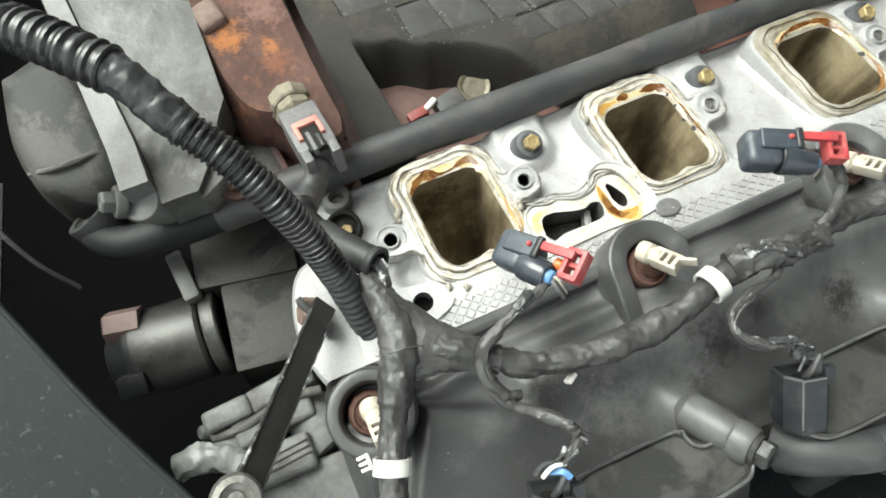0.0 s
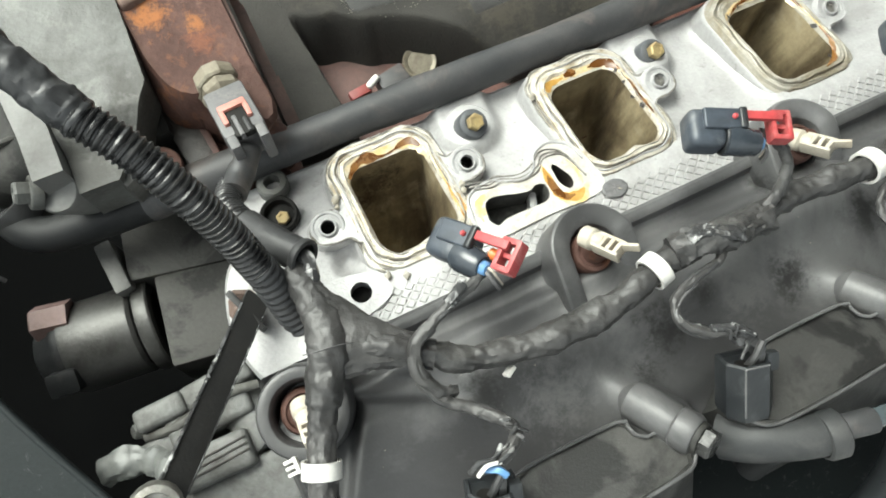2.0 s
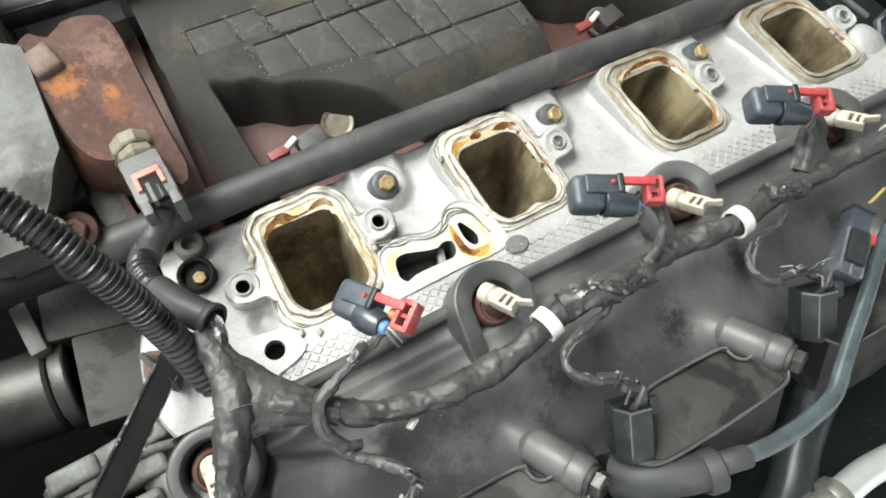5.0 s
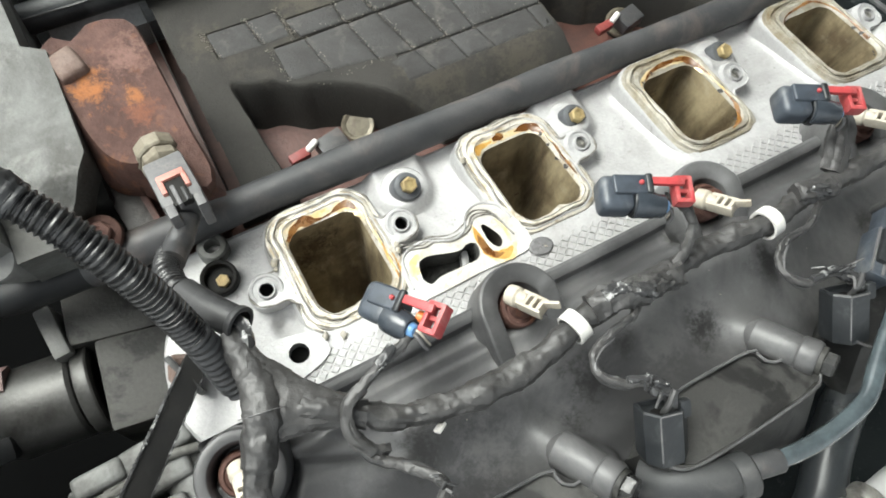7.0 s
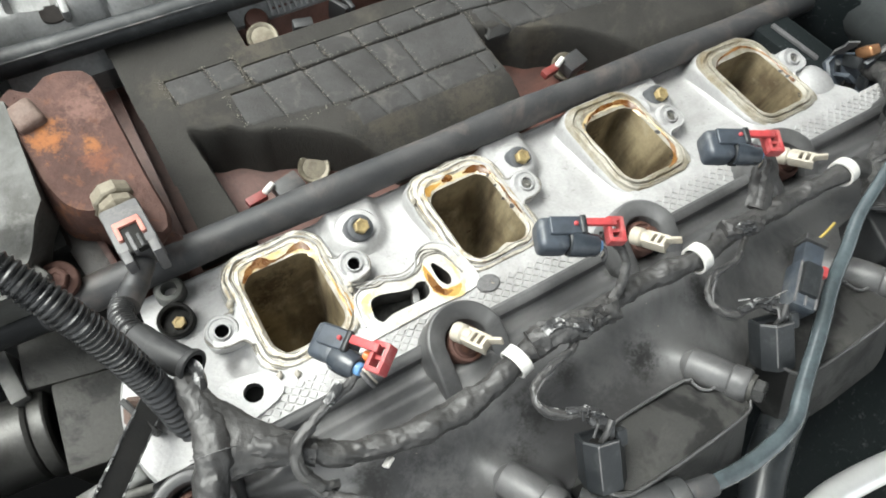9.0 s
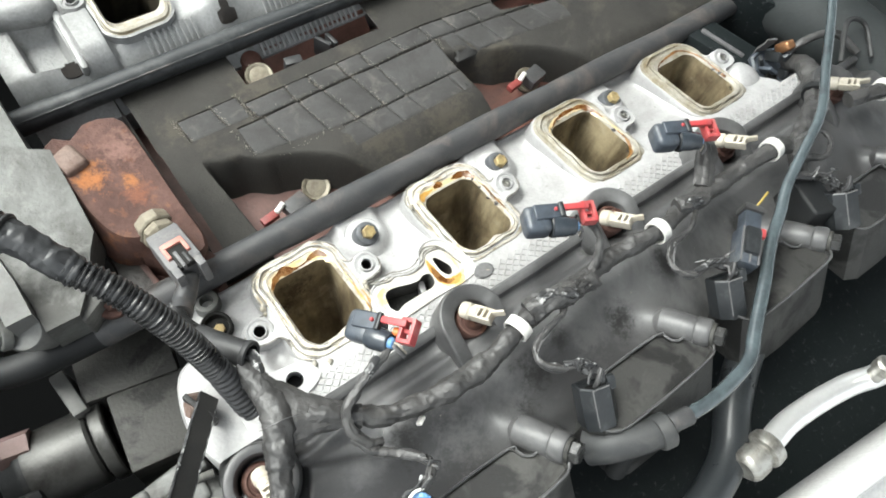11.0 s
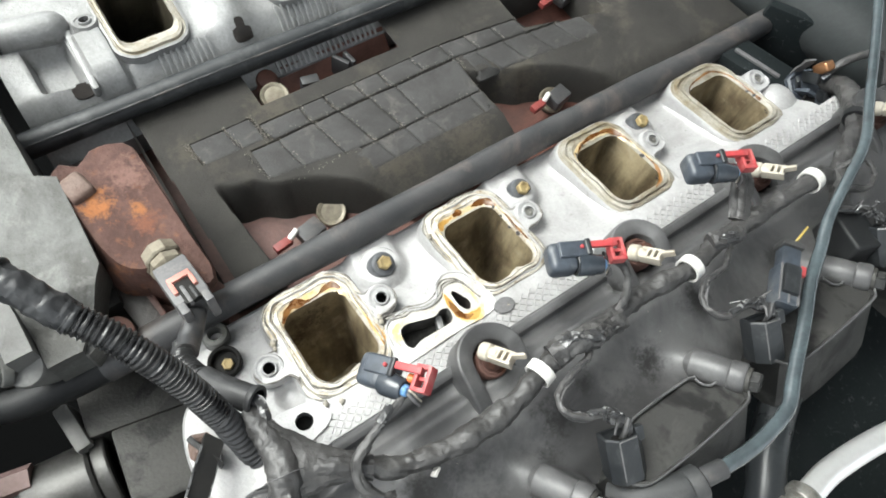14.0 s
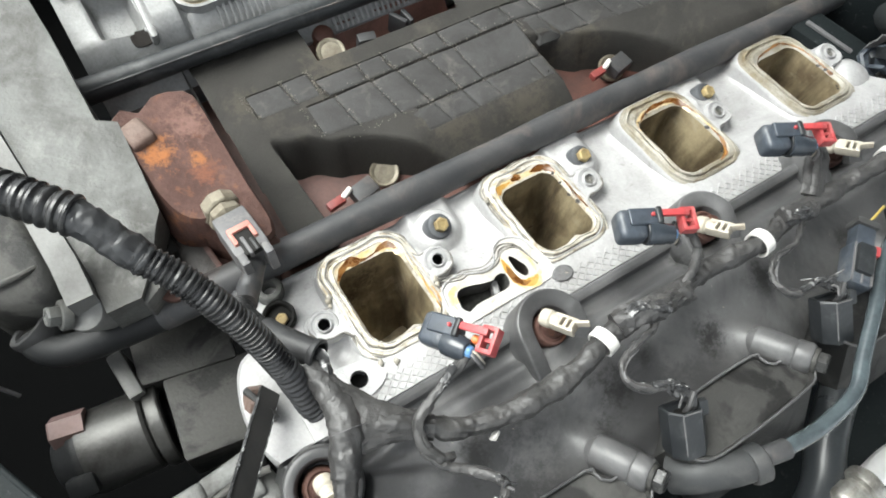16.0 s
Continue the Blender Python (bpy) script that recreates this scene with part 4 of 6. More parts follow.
part("recess_lump", lathe([(10, -20), (9.5, -2), (7, 3), (0, 5)], (32, 203, -40), (0, -0.3, 1), 20), MAROONLIT, block)


def pocket(x, y):
    """1 inside the two pockets that bare the block beside the near bank."""
    out = 0.0
    for x0 in (0, 205):
        u = x - x0
        top = 116 + 1.6 * math.sin(u * 0.23) - 0.46 * u if u < 0 else 116 - 0.3 * u - 0.006 * u * u
        left, right = -43 + (138 - y) * 0.09, 30 + (110 - y) * 0.7
        out = max(out, ease(left - 2, left + 4, u) * (1 - ease(right - 8, right + 6, u)) * (1 - ease(top - 20, top, y)))
    low = 147 - 0.25 * (x - 232)
    out = max(out, ease(230, 236, x) * (1 - ease(300, 306, x)) * ease(low - 2, low + 4, y) * (1 - ease(174, 180, y)))
    return out


def in_cells(x, y):
    """1 under the scored part of the pad, where grooves cut down."""
    y += max(0, x - 160) * 0.09
    return (147 < y < 163 and 5 < x < 230) or (113 + max(0, 60 - x) * 0.12 < y < 147 and -10 < x < 163) or (123 < y < 147 and 170 < x < 284) or (93 < y < 114 and 56 < x < 162) or (151 < y < 171 and -43 < x < 3)


def pad_height(x, y):
    return pad_top(x, y) - (1.5 if in_cells(x, y) else 0)


def pad_top(x, y):
    z = -28.5 - 16 * ease(108 - 0.1 * x, 66 - 0.1 * x, y) * ease(36, 60, x)
    z -= 38 * pocket(x, y)
    return z + 0.9 * noise.noise(Vector((x, y, 0)) * 0.03) + 0.25 * noise.noise(Vector((x, y, 5)) * 0.15)


def pad_keep(x, y):
    return not (14 < x < 130 and y > 176) and x > -65.5 + 0.02 * (200 - y)


pad = tagged(new("valley_pad"), "dark grey scored foam pad lying in the engine valley", "foam pad")
part("pad_base", sheet(-70, 430, 58, 214, 1.0, pad_height, pad_keep, skirt=-64), FOAM, pad)
random.seed(4)
ROWS = [((163, 147), [(4, 8), (37, 38), (56, 59), (82, 84), (103, 105), (131, 135), (158, 162), (182, 185), (206, 210), (230, 235)]),
        ((146, 112), [(-14, -10), (10, 15), (39, 46), (60, 69), (85, 93), (108, 112), (164, 163)]),
        ((146, 122), [(166, 170), (181, 190), (207, 214), (232, 240), (257, 266), (282, 290)]),
        ((111, 92), [(48, 56), (69, 75), (93, 98), (113, 118), (152, 154), (163, 164)]),
        ((172, 151), [(-46, -41), (-18, -14), (2, 5)])]
for (y_top, y_low), cols in ROWS:
    for (a0, a1), (b0, b1) in zip(cols, cols[1:]):
        cell = []
        for x, y in ((a0, y_top), (b0, y_top), (b1, y_low), (a1, y_low)):
            if y_low == 112 and y == y_low and x < 60:
                y += 0.12 * (60 - x)
            cell.append((x + random.uniform(-0.5, 0.5), y - max(0, x - 160) * 0.09 + random.uniform(-0.5, 0.5)))
        if any(y > 175 and x > 10 for x, y in cell):
            continue
        h = random.uniform(-0.25, 0.25) - (0.5 if y_top == 172 else 0)
        mid = (sum(p[0] for p in cell) / 4, sum(p[1] for p in cell) / 4)
        rings = []
        for inset, up in ((0.2, -1.9), (0.35, -0.8 + h), (1.1, -0.3 + h), (2.4, 0.0 + h), (4.2, 0.15 + h)):
            ring_pts = []
            for i in range(4):
                c, pa, pb = Vector((*cell[i], 0)), Vector((*cell[i - 1], 0)), Vector((*cell[(i + 1) % 4], 0))
                da, db = (pa - c).normalized(), (pb - c).normalized()
                for q in (c + da * (inset + 1.2) + db * inset, c + da * (inset + 0.4) + db * (inset + 0.4), c + da * inset + db * (inset + 1.2)):
                    ring_pts.append((q.x, q.y, max(pad_top(q.x, q.y), -34) + up))
            rings.append(ring_pts)
        part("pad_cell", loft(rings, cap_last=True), FOAMCELL, pad, sharp=60)

for px, py, pz in ((20, 91, -56), (222, 88, -52), (28, 183, -35)):
    cap_bolt = thing("valley_bolt", (px, py, pz), "dull brass-coloured round bolt head in the engine valley", "bolt", "valley bolts")
    part("shank", rod((px, py, pz - 14), (px, py, pz), 7, 7), DARKSTEEL, cap_bolt)
    part("cap", lathe([(0, -1), (9.8, -1), (10.6, 0.2), (10.6, 2.2), (9.8, 3.2), (8.2, 3.0), (7.4, 2.4), (3, 2.6), (0, 2.7)], (px, py, pz), (-0.1, -0.3, 1), 26), BRASS, cap_bolt)
for px, py in ((-18, 81), (208, 86), (282, 169)):
    clip = thing("hose_clip", (px, py, -54), "red and white plastic clip on a dark bracket beside the hose", "clip", "hose clips")
    part("bracket", box((18, 13, 10), (px + 15, py - 2, -44), Euler((0, 0, radians(12))).to_matrix(), 1.5), RUBBER, clip)
    part("tab", box((13, 6, 5.5), (px - 6, py - 2, -42), Euler((0, 0, radians(8))).to_matrix(), 1.2), OLDRED, clip, "red plastic tab")
    part("tip", box((9, 4, 4), (px + 3, py, -38.5), Euler((0, radians(-12), radians(24))).to_matrix(), 1.8, 3), WHITE, clip, "white plastic tip")

# hoses along the valley
hose = thing("coolant_hose", (150, 50, -12), "long dusty black rubber hose running along the cylinder head", "hose")
# bend coloured blacker for the shade under the front casting
part("front_bend", sweep([(-212, 77, -22), (-210, 69, -24), (-203, 62, -25), (-191, 58, -24), (-168, 54, -20), (-146, 51, -15)], 9.2, 2, 22), SOFTBLACK, hose, "formed bend at the end of the hose, blackened for shade")
part("hose_body", sweep([(-148, 51, -15), (-132, 50, -12), (-60, 50, -11), (30, 49, -11), (160, 48, -11), (330, 44, -11), (420, 44, -12)], lambda s: 9.6 + 0.4 * math.sin(s * 0.05), 3, 20, 0.03), RUBBER, hose)
mouth = part("hose_mouth", lathe([(10, -14), (11.6, -12), (12.6, -2), (12.2, 0), (8.6, 0), (8, -1), (7.6, -12)], (-212, 80, -19), (-0.35, 0.6, 0.7), 26), PLASTIC, hose, "open flared mouth of the hose")
part("hose_bore", lathe([(8, 0), (0, 0)], (-211.5, 79, -21), (-0.35, 0.6, 0.7), 20), DARKHOLE, mouth)
hose_b = thing("coolant_hose", (50, 205, -20), "long black rubber hose along the far cylinder head", "hose")
part("hose_body", sweep([(-175, 213, -20), (-100, 212, -20), (0, 211, -20), (120, 209, -20), (300, 206, -20), (430, 204, -20)], lambda s: 8.6 + 0.3 * math.sin(s * 0.04), 4, 22, 0.02), SLATEHOSE, hose_b)
part("mould_line", sweep([(x, y - 5.6, -13.6) for x, y in ((-175, 213), (-100, 212), (0, 211), (120, 209), (300, 206), (430, 204))], 0.8, 4, 8, 0.2), RUBBER, hose_b, "scuffed moulding line along the hose")

# ---- valve cover ----
def cover_height(x, y):
    lip = 22 * ease(-57, -59, y) if y > -64 else 22 - 6 * ease(-64, -67, y) + 8 * ease(-72, -80, y)
    hump = 27 - 11 * ease(-98, -158, y)
    z = lip if y > -84 else lip * (1 - ease(-84, -96, y)) + hump * ease(-84, -96, y)
    z -= 5 * ease(-136, -152, y) + 100 * ease(-152, -168, y)
    for k in range(4):
        cx = -118 + 113.5 * k + (0, 30, 28, 28)[k]
        d = math.hypot(x - cx, (y + 74) * 0.9)
        z += 4 * math.exp(-(d / 22) ** 2)
    if x < -40 and y < -60:
        edge, left = (x + 93) * 0.447 + (y + 85) * 0.894, -0.865 * (x + 93) + 0.502 * (y + 85)
        z -= 7 * max(ease(-2, 3.5, edge) * (1 - ease(-66, -48, x)) * (1 - ease(9, 20, edge)), ease(-2, 3.5, left) * (1 - ease(6, 20, left)))
    z -= 60 * (1 - ease(-138, -126, x))
    for k in range(4):
        a, b = Vector((-7 + PITCH * k, -98)), Vector((16.5 + PITCH * k, -151))
        p = Vector((x, y))
        t = min(1.0, max(0.0, (p - a).dot(b - a) / (b - a).length_squared))
        d, r = (p - a - (b - a) * t).length, 13.2 - 4.8 * t
        rise = -8 + 46 * t + r * (1 - (d / r) ** 2)
        if rise > z - 25:
            z = max(z, rise) + 4.2 * math.log(1 + math.exp(-abs(z - rise) / 4.2))
    return z + 0.5 * noise.noise(Vector((x, y, 0)) * 0.03)


cover = thing("valve_cover", (120, -120, 20), "dusty black plastic valve cover with bolt towers", "valve cover")
part("cover_shell", sheet(-138, 420, -172, -57.2, 1.5, cover_height, None, skirt=-70), COVER, cover)
for k in range(4):
    x = -8 + PITCH * k
    a, b = Vector((x - 4, -92, 0)), Vector((x + 27, -156, 42))
    d = (b - a).normalized()
    n = (b - a).length
    part("bolt_tower", lathe([(3, n - 36), (8.6, n - 30), (9.0, n - 24), (8.6, n - 16), (8.1, n - 11), (7.7, n - 10), (8.6, n - 9), (8.8, n - 3), (7.8, n - 1), (4, n)], a, d, 32), COVER, cover, sharp=30)
    hexbolt("cover_bolt", b, 6.0, 5.0, d, BOLTSTEEL, washer=(7.0, 1.5, DARKSTEEL), label="dark steel hex bolt on a valve cover tower", group="cover bolts")

# spark plug wells with harness studs
WELLS = [(-115, -80), (23, -71), (138, -66), (247, -66), (362, -76)]
for i, (x, y) in enumerate(WELLS):
    z = 37

    if i == 0:
        well = part("plug_well", lathe([(21.5, -48), (19.2, -10), (18.5, -2.2), (17.7, -0.6), (16.4, 0), (13.4, -0.6), (12.5, -1.8), (12.0, -5), (11.2, -17), (0, -17)], (x, y, z), (-0.04, -0.12, 1), 44), COVER, cover, "dusty round boss round a plug well")
    else:
        path = [(x + 13, y - 26, z - 22), (x + 14.2, y - 12, z - 9), (x + 14.4, y - 2, z - 2.4)]
        path += [(x + 14.4 * math.cos(radians(a)), y + 15.6 * math.sin(radians(a)), z) for a in range(12, 180, 12)]
        path += [(x - 14.4, y - 2, z - 1.2), (x - 15.2, y - 14, z - 5), (x - 15, y - 28, z - 13), (x - 13, y - 40, z - 22)]
        line = spline(path, 2.5)
        hoop = []
        for k, c in enumerate(line):
            t = line[min(k + 1, len(line) - 1)] - line[max(k - 1, 0)]
            side = Vector((t.y, -t.x, 0)).normalized()
            low = min(-34, -40 - c.z + z)
            hoop.append([c + side * u + Vector((0, 0, w)) for u, w in ((8.5 if i < 4 else 5.6, low), (6.2, -5), (5.7, -1.6), (5.2, -0.5), (4.4, -0.1), (1.5, -0.6), (-2.6, -2.2), (-3.4, -3.0), (-3.8, -5), (-4.6, low))])
        part("arch", loft([[tuple(p) for p in ring_] for ring_ in hoop], True, True), COVER, cover, "arched hood round a plug well", sharp=32)
        well = part("plug_well", lathe([(15.5, -30), (14.4, -14), (13.6, -12.6), (12.4, -13), (11.6, -18), (0, -18)], (x, y, z), (0.02, -0.10, 1), 30), SOFTBLACK, cover)
    part("rusty_stud", lathe([(9.8, -18), (9.4, -7), (8.6, -5.6), (7.4, -5.2), (6.8, -6), (5.6, -6), (5.2, -1), (4, 2), (0, 2)], (x + 0.5, y - 0.5, z), (0.06, -0.2, 1), 24), RUST, well, "rusty stud in the well")

# ---- wiring ----
def ribs(r, pitch, depth):
    return lambda s: r + depth * (0.5 + 0.5 * math.tanh(3 * math.sin(2 * math.pi * s / pitch)))


loom = thing("wiring_loom", (-90, -40, 60), "black corrugated conduit and taped wiring harness lying over the engine", "wiring harness")
COND = [(-103, -45, 46), (-106, -32, 66), (-111.5, -18, 87), (-118.5, -5, 104), (-126.5, 8, 115), (-135, 19, 122), (-137, 22, 124)]
part("conduit", sweep(COND[1:], ribs(5.6, 2.35, 0.85), 0.45, 24), CONDUIT, loom, "glossy black corrugated conduit")
cuff = [Vector(p) for p in [(-101, -49, 41)] + COND[:2]] + [Vector((-107.5, -29, 71))]
part("conduit_cuff", sweep(cuff, lambda s: 6.3 + 0.35 * math.sin(s * 2 * math.pi / 3.4), 0.6, 26, 0.05, seed=3), RUBBER, loom, "dull ribbed cuff at the end of the conduit")
part("conduit_tape", sweep([(-134, 17.5, 121), (-139, 25.5, 126), (-143.5, 33, 130), (-149, 41, 133.5)], lambda s: 6.5 + 0.2 * math.sin(s * 2 * math.pi / 3.2) * (1 - ease(3, 9, s)), 0.6, 36, 0.03, lap=15, crumple=0.8), GLOSSTAPE, loom, "smooth tape round the conduit")
part("conduit_upper", sweep([(-147.5, 39, 132.5), (-160, 53, 134), (-173, 68, 132), (-200, 98, 126), (-260, 160, 110)], ribs(6.9, 4.4, 1.3), 0.8, 22), CONDUIT, loom, "wide corrugated conduit")
part("trunk", sweep([(-97, -33, 58), (-95, -42, 60), (-94, -52, 62), (-95, -64, 64), (-102, -77, 63), (-109, -90, 60), (-115, -104, 58), (-121, -120, 54), (-128, -145, 44)], lambda s: 6.0 + 1.8 * math.exp(-((s - 32) / 14) ** 2) - 0.9 * ease(54, 55, s), 0.8, 40, 0.06, lap=13, crumple=1.0), TAPE, loom, "taped trunk of the harness", sharp=50)
part("branch", sweep([(-94, -63, 62), (-81, -72, 63), (-69, -79, 62), (-54, -89, 56), (-37, -94, 55), (-18, -97, 55), (3, -97, 54), (17, -95, 56), (33, -91, 57), (45, -90, 57), (61, -89, 57), (87, -89, 54), (109, -88, 53), (143, -91, 56), (169, -87, 53), (193, -88, 52), (217, -88, 53), (240, -89, 55.5), (256, -89.5, 56), (264, -92, 53)],
                     lambda s: 5.0 + 0.4 * math.sin(s * 0.09) + 0.4 * math.sin(s * 0.31) + 0.5 * math.exp(-((s - 44) / 13) ** 2) - 0.9 * math.exp(-((s - 30) / 12) ** 2) + 1.1 * math.exp(-((s - 104) / 16) ** 2), 0.9, 36, 0.06, seed=7, lap=17, crumple=1.0), TAPE, loom, "taped branch of the harness along the valve cover", sharp=50)
web = []
for i in range(45):
    t = i / 44
    mid, along = Vector((-97, -59, 63)).lerp(Vector((-62, -84, 59.5)), t), Vector((-0.25, -0.95, 0.05)).lerp(Vector((-0.5, -0.8, 0)), t).normalized()
    big, small = 15.0 * (1 - t) ** 1.9 + 5.8, 6.6 - 1.0 * t
    ring = []
    for k in range(44):
        a = 2 * math.pi * k / 44
        q = Vector((t * 3.2, math.cos(a) * 2.2, math.sin(a)))
        w = 1.05 - 0.26 * abs(noise.noise(q * 1.2)) - 0.16 * abs(noise.noise(q * 3.1))
        ring.append(tuple(mid + along * math.cos(a) * big * w + Vector((0, 0, 1)) * math.sin(a) * small * w))
    web.append(ring)
part("tape_web", loft(web, True, True), TAPE, loom, "creased web of tape at the fork", sharp=50)
part("wire_shred", box((5, 1.6, 3.4), (-38, -101, 50), Euler((0.6, 0.2, 0.5)).to_matrix(), 0.3), WHITE, loom, "pale frayed scrap under the tape")
for path, fat, mat in (([(40, -88, 59), (48, -88, 61), (56, -90, 62), (64, -92, 61), (74, -92, 59), (86, -92, 57)], 5.6, TAPE), ([(46, -87, 63), (53, -88, 65), (60, -91, 65), (66, -94, 63)], 4.0, SHEEN), ([(160, -86, 57), (170, -89, 59), (180, -90, 57)], 5.2, TAPE), ([(164, -87, 61), (170, -90, 62), (176, -91, 60)], 3.0, SHEEN)):
    part("tape_lump", sweep(path, lambda s, fat=fat: fat * (1 + 0.35 * noise.noise(Vector((s * 0.12, fat, 0)))), 0.7, 34, 0.2, seed=path[0][0], crumple=1.7), mat, loom, "bunched frayed tape", sharp=40)
part("thread", sweep([(-105, -65, 66), (-99, -67, 72), (-92, -68, 72), (-86, -69, 67)], 0.2, 1, 6, 0.3), GREYCONN, loom, "loose white thread on the tape")


def offset(path, dx, dy, dz):
    return [(x + dx * math.sin(i * 1.7), y + dy * math.cos(i * 1.3), z + dz * math.sin(i)) for i, (x, y, z) in enumerate(path)]


W1 = [(-35, -66, 74), (-42, -69, 73), (-50, -71, 71), (-58, -74, 69), (-67, -79, 68), (-70, -87, 66), (-66, -96, 58), (-60, -99, 54)]
WD = [(283, -92, 44), (293, -93, 48), (301, -98, 50), (297, -107, 51), (285, -112, 51), (275, -107, 51), (262, -105, 53), (252, -110, 54), (262, -118, 55), (269, -125, 54), (271, -133, 51)]
WA = [(-71, -90, 58), (-66, -100, 56), (-58, -107, 56), (-52, -113, 58), (-48, -119, 60), (-50, -124, 62), (-58, -128, 62)]
WB = [(64, -92, 58), (55, -99, 60), (42, -101, 60), (31, -105, 60), (28, -113, 60), (35, -121, 60), (44, -125, 60), (49, -129, 58), (50, -134, 55)]
WC = [(172, -92, 57), (157, -101, 58), (140, -102, 58), (131, -109, 58), (131, -116, 58), (137, -123, 58), (150, -124, 58), (159, -128, 56), (161, -132, 53)]
W2 = [(92, -62, 73), (97, -68, 72), (99, -76, 68), (94, -84, 62), (86, -89, 57)]
W3 = [(210, -57, 58), (206, -66, 60), (196, -76, 58), (188, -84, 55)]
part("sleeve", sweep([(-60, -75, 69), (-68, -79, 68), (-71, -88, 65), (-66, -97, 58)], 2.6, 1.0, 10, 0.2), TAPE, loom)
part("tape_flag", sweep(W3, 6.5, 1.2, 20, 0.25, squash=0.35), TAPE, loom, "flat flag of black tape")
for path, r in ((W1, 1.9), (WA, 2.3), (WB, 1.7), (WC, 1.6), (WD, 1.5), (W2, 2.2), (W3, 3.0)):
    part("wire", sweep(path, r, 0.8, 16, 0.12, lap=7, crumple=0.5), TAPE, loom)
    part("wire", sweep(offset(path, 1.7, 1.7, 0.8), 0.85, 1.0, 8, 0.2), SHEEN if path in (WB, WC, WD, W1) else PLASTIC, loom)
    if path in (WB, WC):
        part("wire", sweep(offset(path[2:], 2.0, -2.0, 1.0), 0.8, 1.0, 8, 0.2), GREYCONN, loom)
        part("frayed_end", sweep([Vector(p) + Vector((1.5, 0.5, 2.2)) for p in path[5:8]], 1.5, 0.8, 10, 0.35), SHEEN, loom, "shiny frayed insulation")
    part("wire", sweep(offset(path, -1.6, -1.2, 1.2), r * 0.45, 1.2, 8), PLASTIC, loom)
part("rear_branch", sweep([(340, -90, 50), (352, -94, 53), (366, -98, 55), (390, -102, 53), (425, -106, 46)], 5.2, 1.0, 26, 0.08, lap=17, crumple=1.2), TAPE, loom, "taped rear end of the harness", sharp=50)
random.seed(17)
for end in (WA, WB, WC, WD):
    for k in range(6):
        p = Vector(end[-3 + k % 2]) + Vector((random.uniform(-3, 3), random.uniform(-2, 3), random.uniform(1, 3)))
        q = Vector((random.uniform(-7, 7), random.uniform(-5, 3), random.uniform(1, 4)))
        part("strand", sweep([p, p + q * 0.5 + Vector((0, 0, 2.5)), p + q, p + q * 1.4 - Vector((0, 0, 2))], random.uniform(0.35, 0.8), 0.8, 7, 0.2), random.choice((SHEEN, SHEEN, PLASTIC, GREYCONN)), loom)
    if end is WA:
        continue
    a, b = Vector(end[-2]), Vector(end[-1])
    part("tape_shred", sweep([a + Vector((-3, 2, 1)), (a + b) / 2 + Vector((0, 0, 2)), b + Vector((2, -2, 0))], lambda s: 2.9 * (1 + 0.4 * noise.noise(Vector((s * 0.3, 5, 0)))), 0.7, 22, 0.3, seed=end[0][0], crumple=1.6), SHEEN, loom, "shredded shiny tape")
part("wire_end", sweep([(-44, -67, 76), (-47, -69, 76), (-52, -71, 75)], 1.8, 0.8, 8, 0.3), SHEEN, loom, "shiny foil end of a wire")


def harness_clip(x, y, z, ring, tail=0.0):
    """Slotted white push clip on a stud with the ring that grips the harness."""
    c = thing("harness_clip", (x, y, z), "off-white slotted nylon harness clip on a stud of the valve cover", "cable clip", "harness clips")
    a = Vector((x, y, z))
    d = (Vector(ring) - a).normalized()
    f = frame_of(d)
    part("barrel", lathe([(0, -6), (4.6, -6), (4.8, -4.5), (4.8, -1), (3.8, 0), (3.8, 3), (3.4, 4), (0, 4)], a, d, 18), NYLON, c)
    for i in range(3):
        part("rung", box((7.2, 6, 2.0), a + d * (4.5 + 3.6 * i), f, 0.7), NYLON, c)
    for s in (-1, 1):
        part("rail", box((1.5, 5.6, 13), a + d * 7 + f @ Vector((s * 3.2, 0, 0)), f, 0.5), NYLON, c)
    part("arm", box((1.6, 4, 7), a + d * 15.0 + f @ Vector((3.2, 1, 0.5)), f @ Euler((0, radians(22), 0)).to_matrix(), 0.5), NYLON, c)
    return c


def strap_ring(at, along, r, buckle=False):
    s = thing("strap", at, "white plastic strap round the taped harness", "cable strap", "harness straps")
    part("band", lathe([(r, -3), (r + 1.2, -3), (r + 1.2, 3), (r, 3), (r, -3)], at, along, 28), WHITE, s)
    if buckle:
        for k in (-2.2, 0, 2.2):
            part("buckle", box((4.6, 1.2, 5), Vector(at) + Vector((-r - 2.4, 5 + k, 1)), None, 0.3), WHITE, s)
        part("buckle_back", box((1.4, 6, 5.4), Vector(at) + Vector((-r - 0.8, 5, 1)), None, 0.4), WHITE, s)
    return s


harness_clip(-114, -82, 43, (-114, -100, 54))
harness_clip(20, -69, 46, (27, -85, 58))
harness_clip(128, -68, 46, (134, -83, 58))
harness_clip(236, -66, 46, (244, -82, 57))
harness_clip(351, -76, 46, (360, -92, 56))
strap_ring((-115, -103, 58), (-0.35, -0.8, -0.15), 6.0, True)
strap_ring((31, -91.5, 57), (0.95, 0.25, 0.1), 6.2)
strap_ring((140, -91, 56), (0.95, 0.1, 0), 6.2)
strap_ring((249, -89, 56), (0.95, 0.1, 0), 6.2)
strap_ring((366, -98, 55), (0.95, 0.1, 0), 6.2)


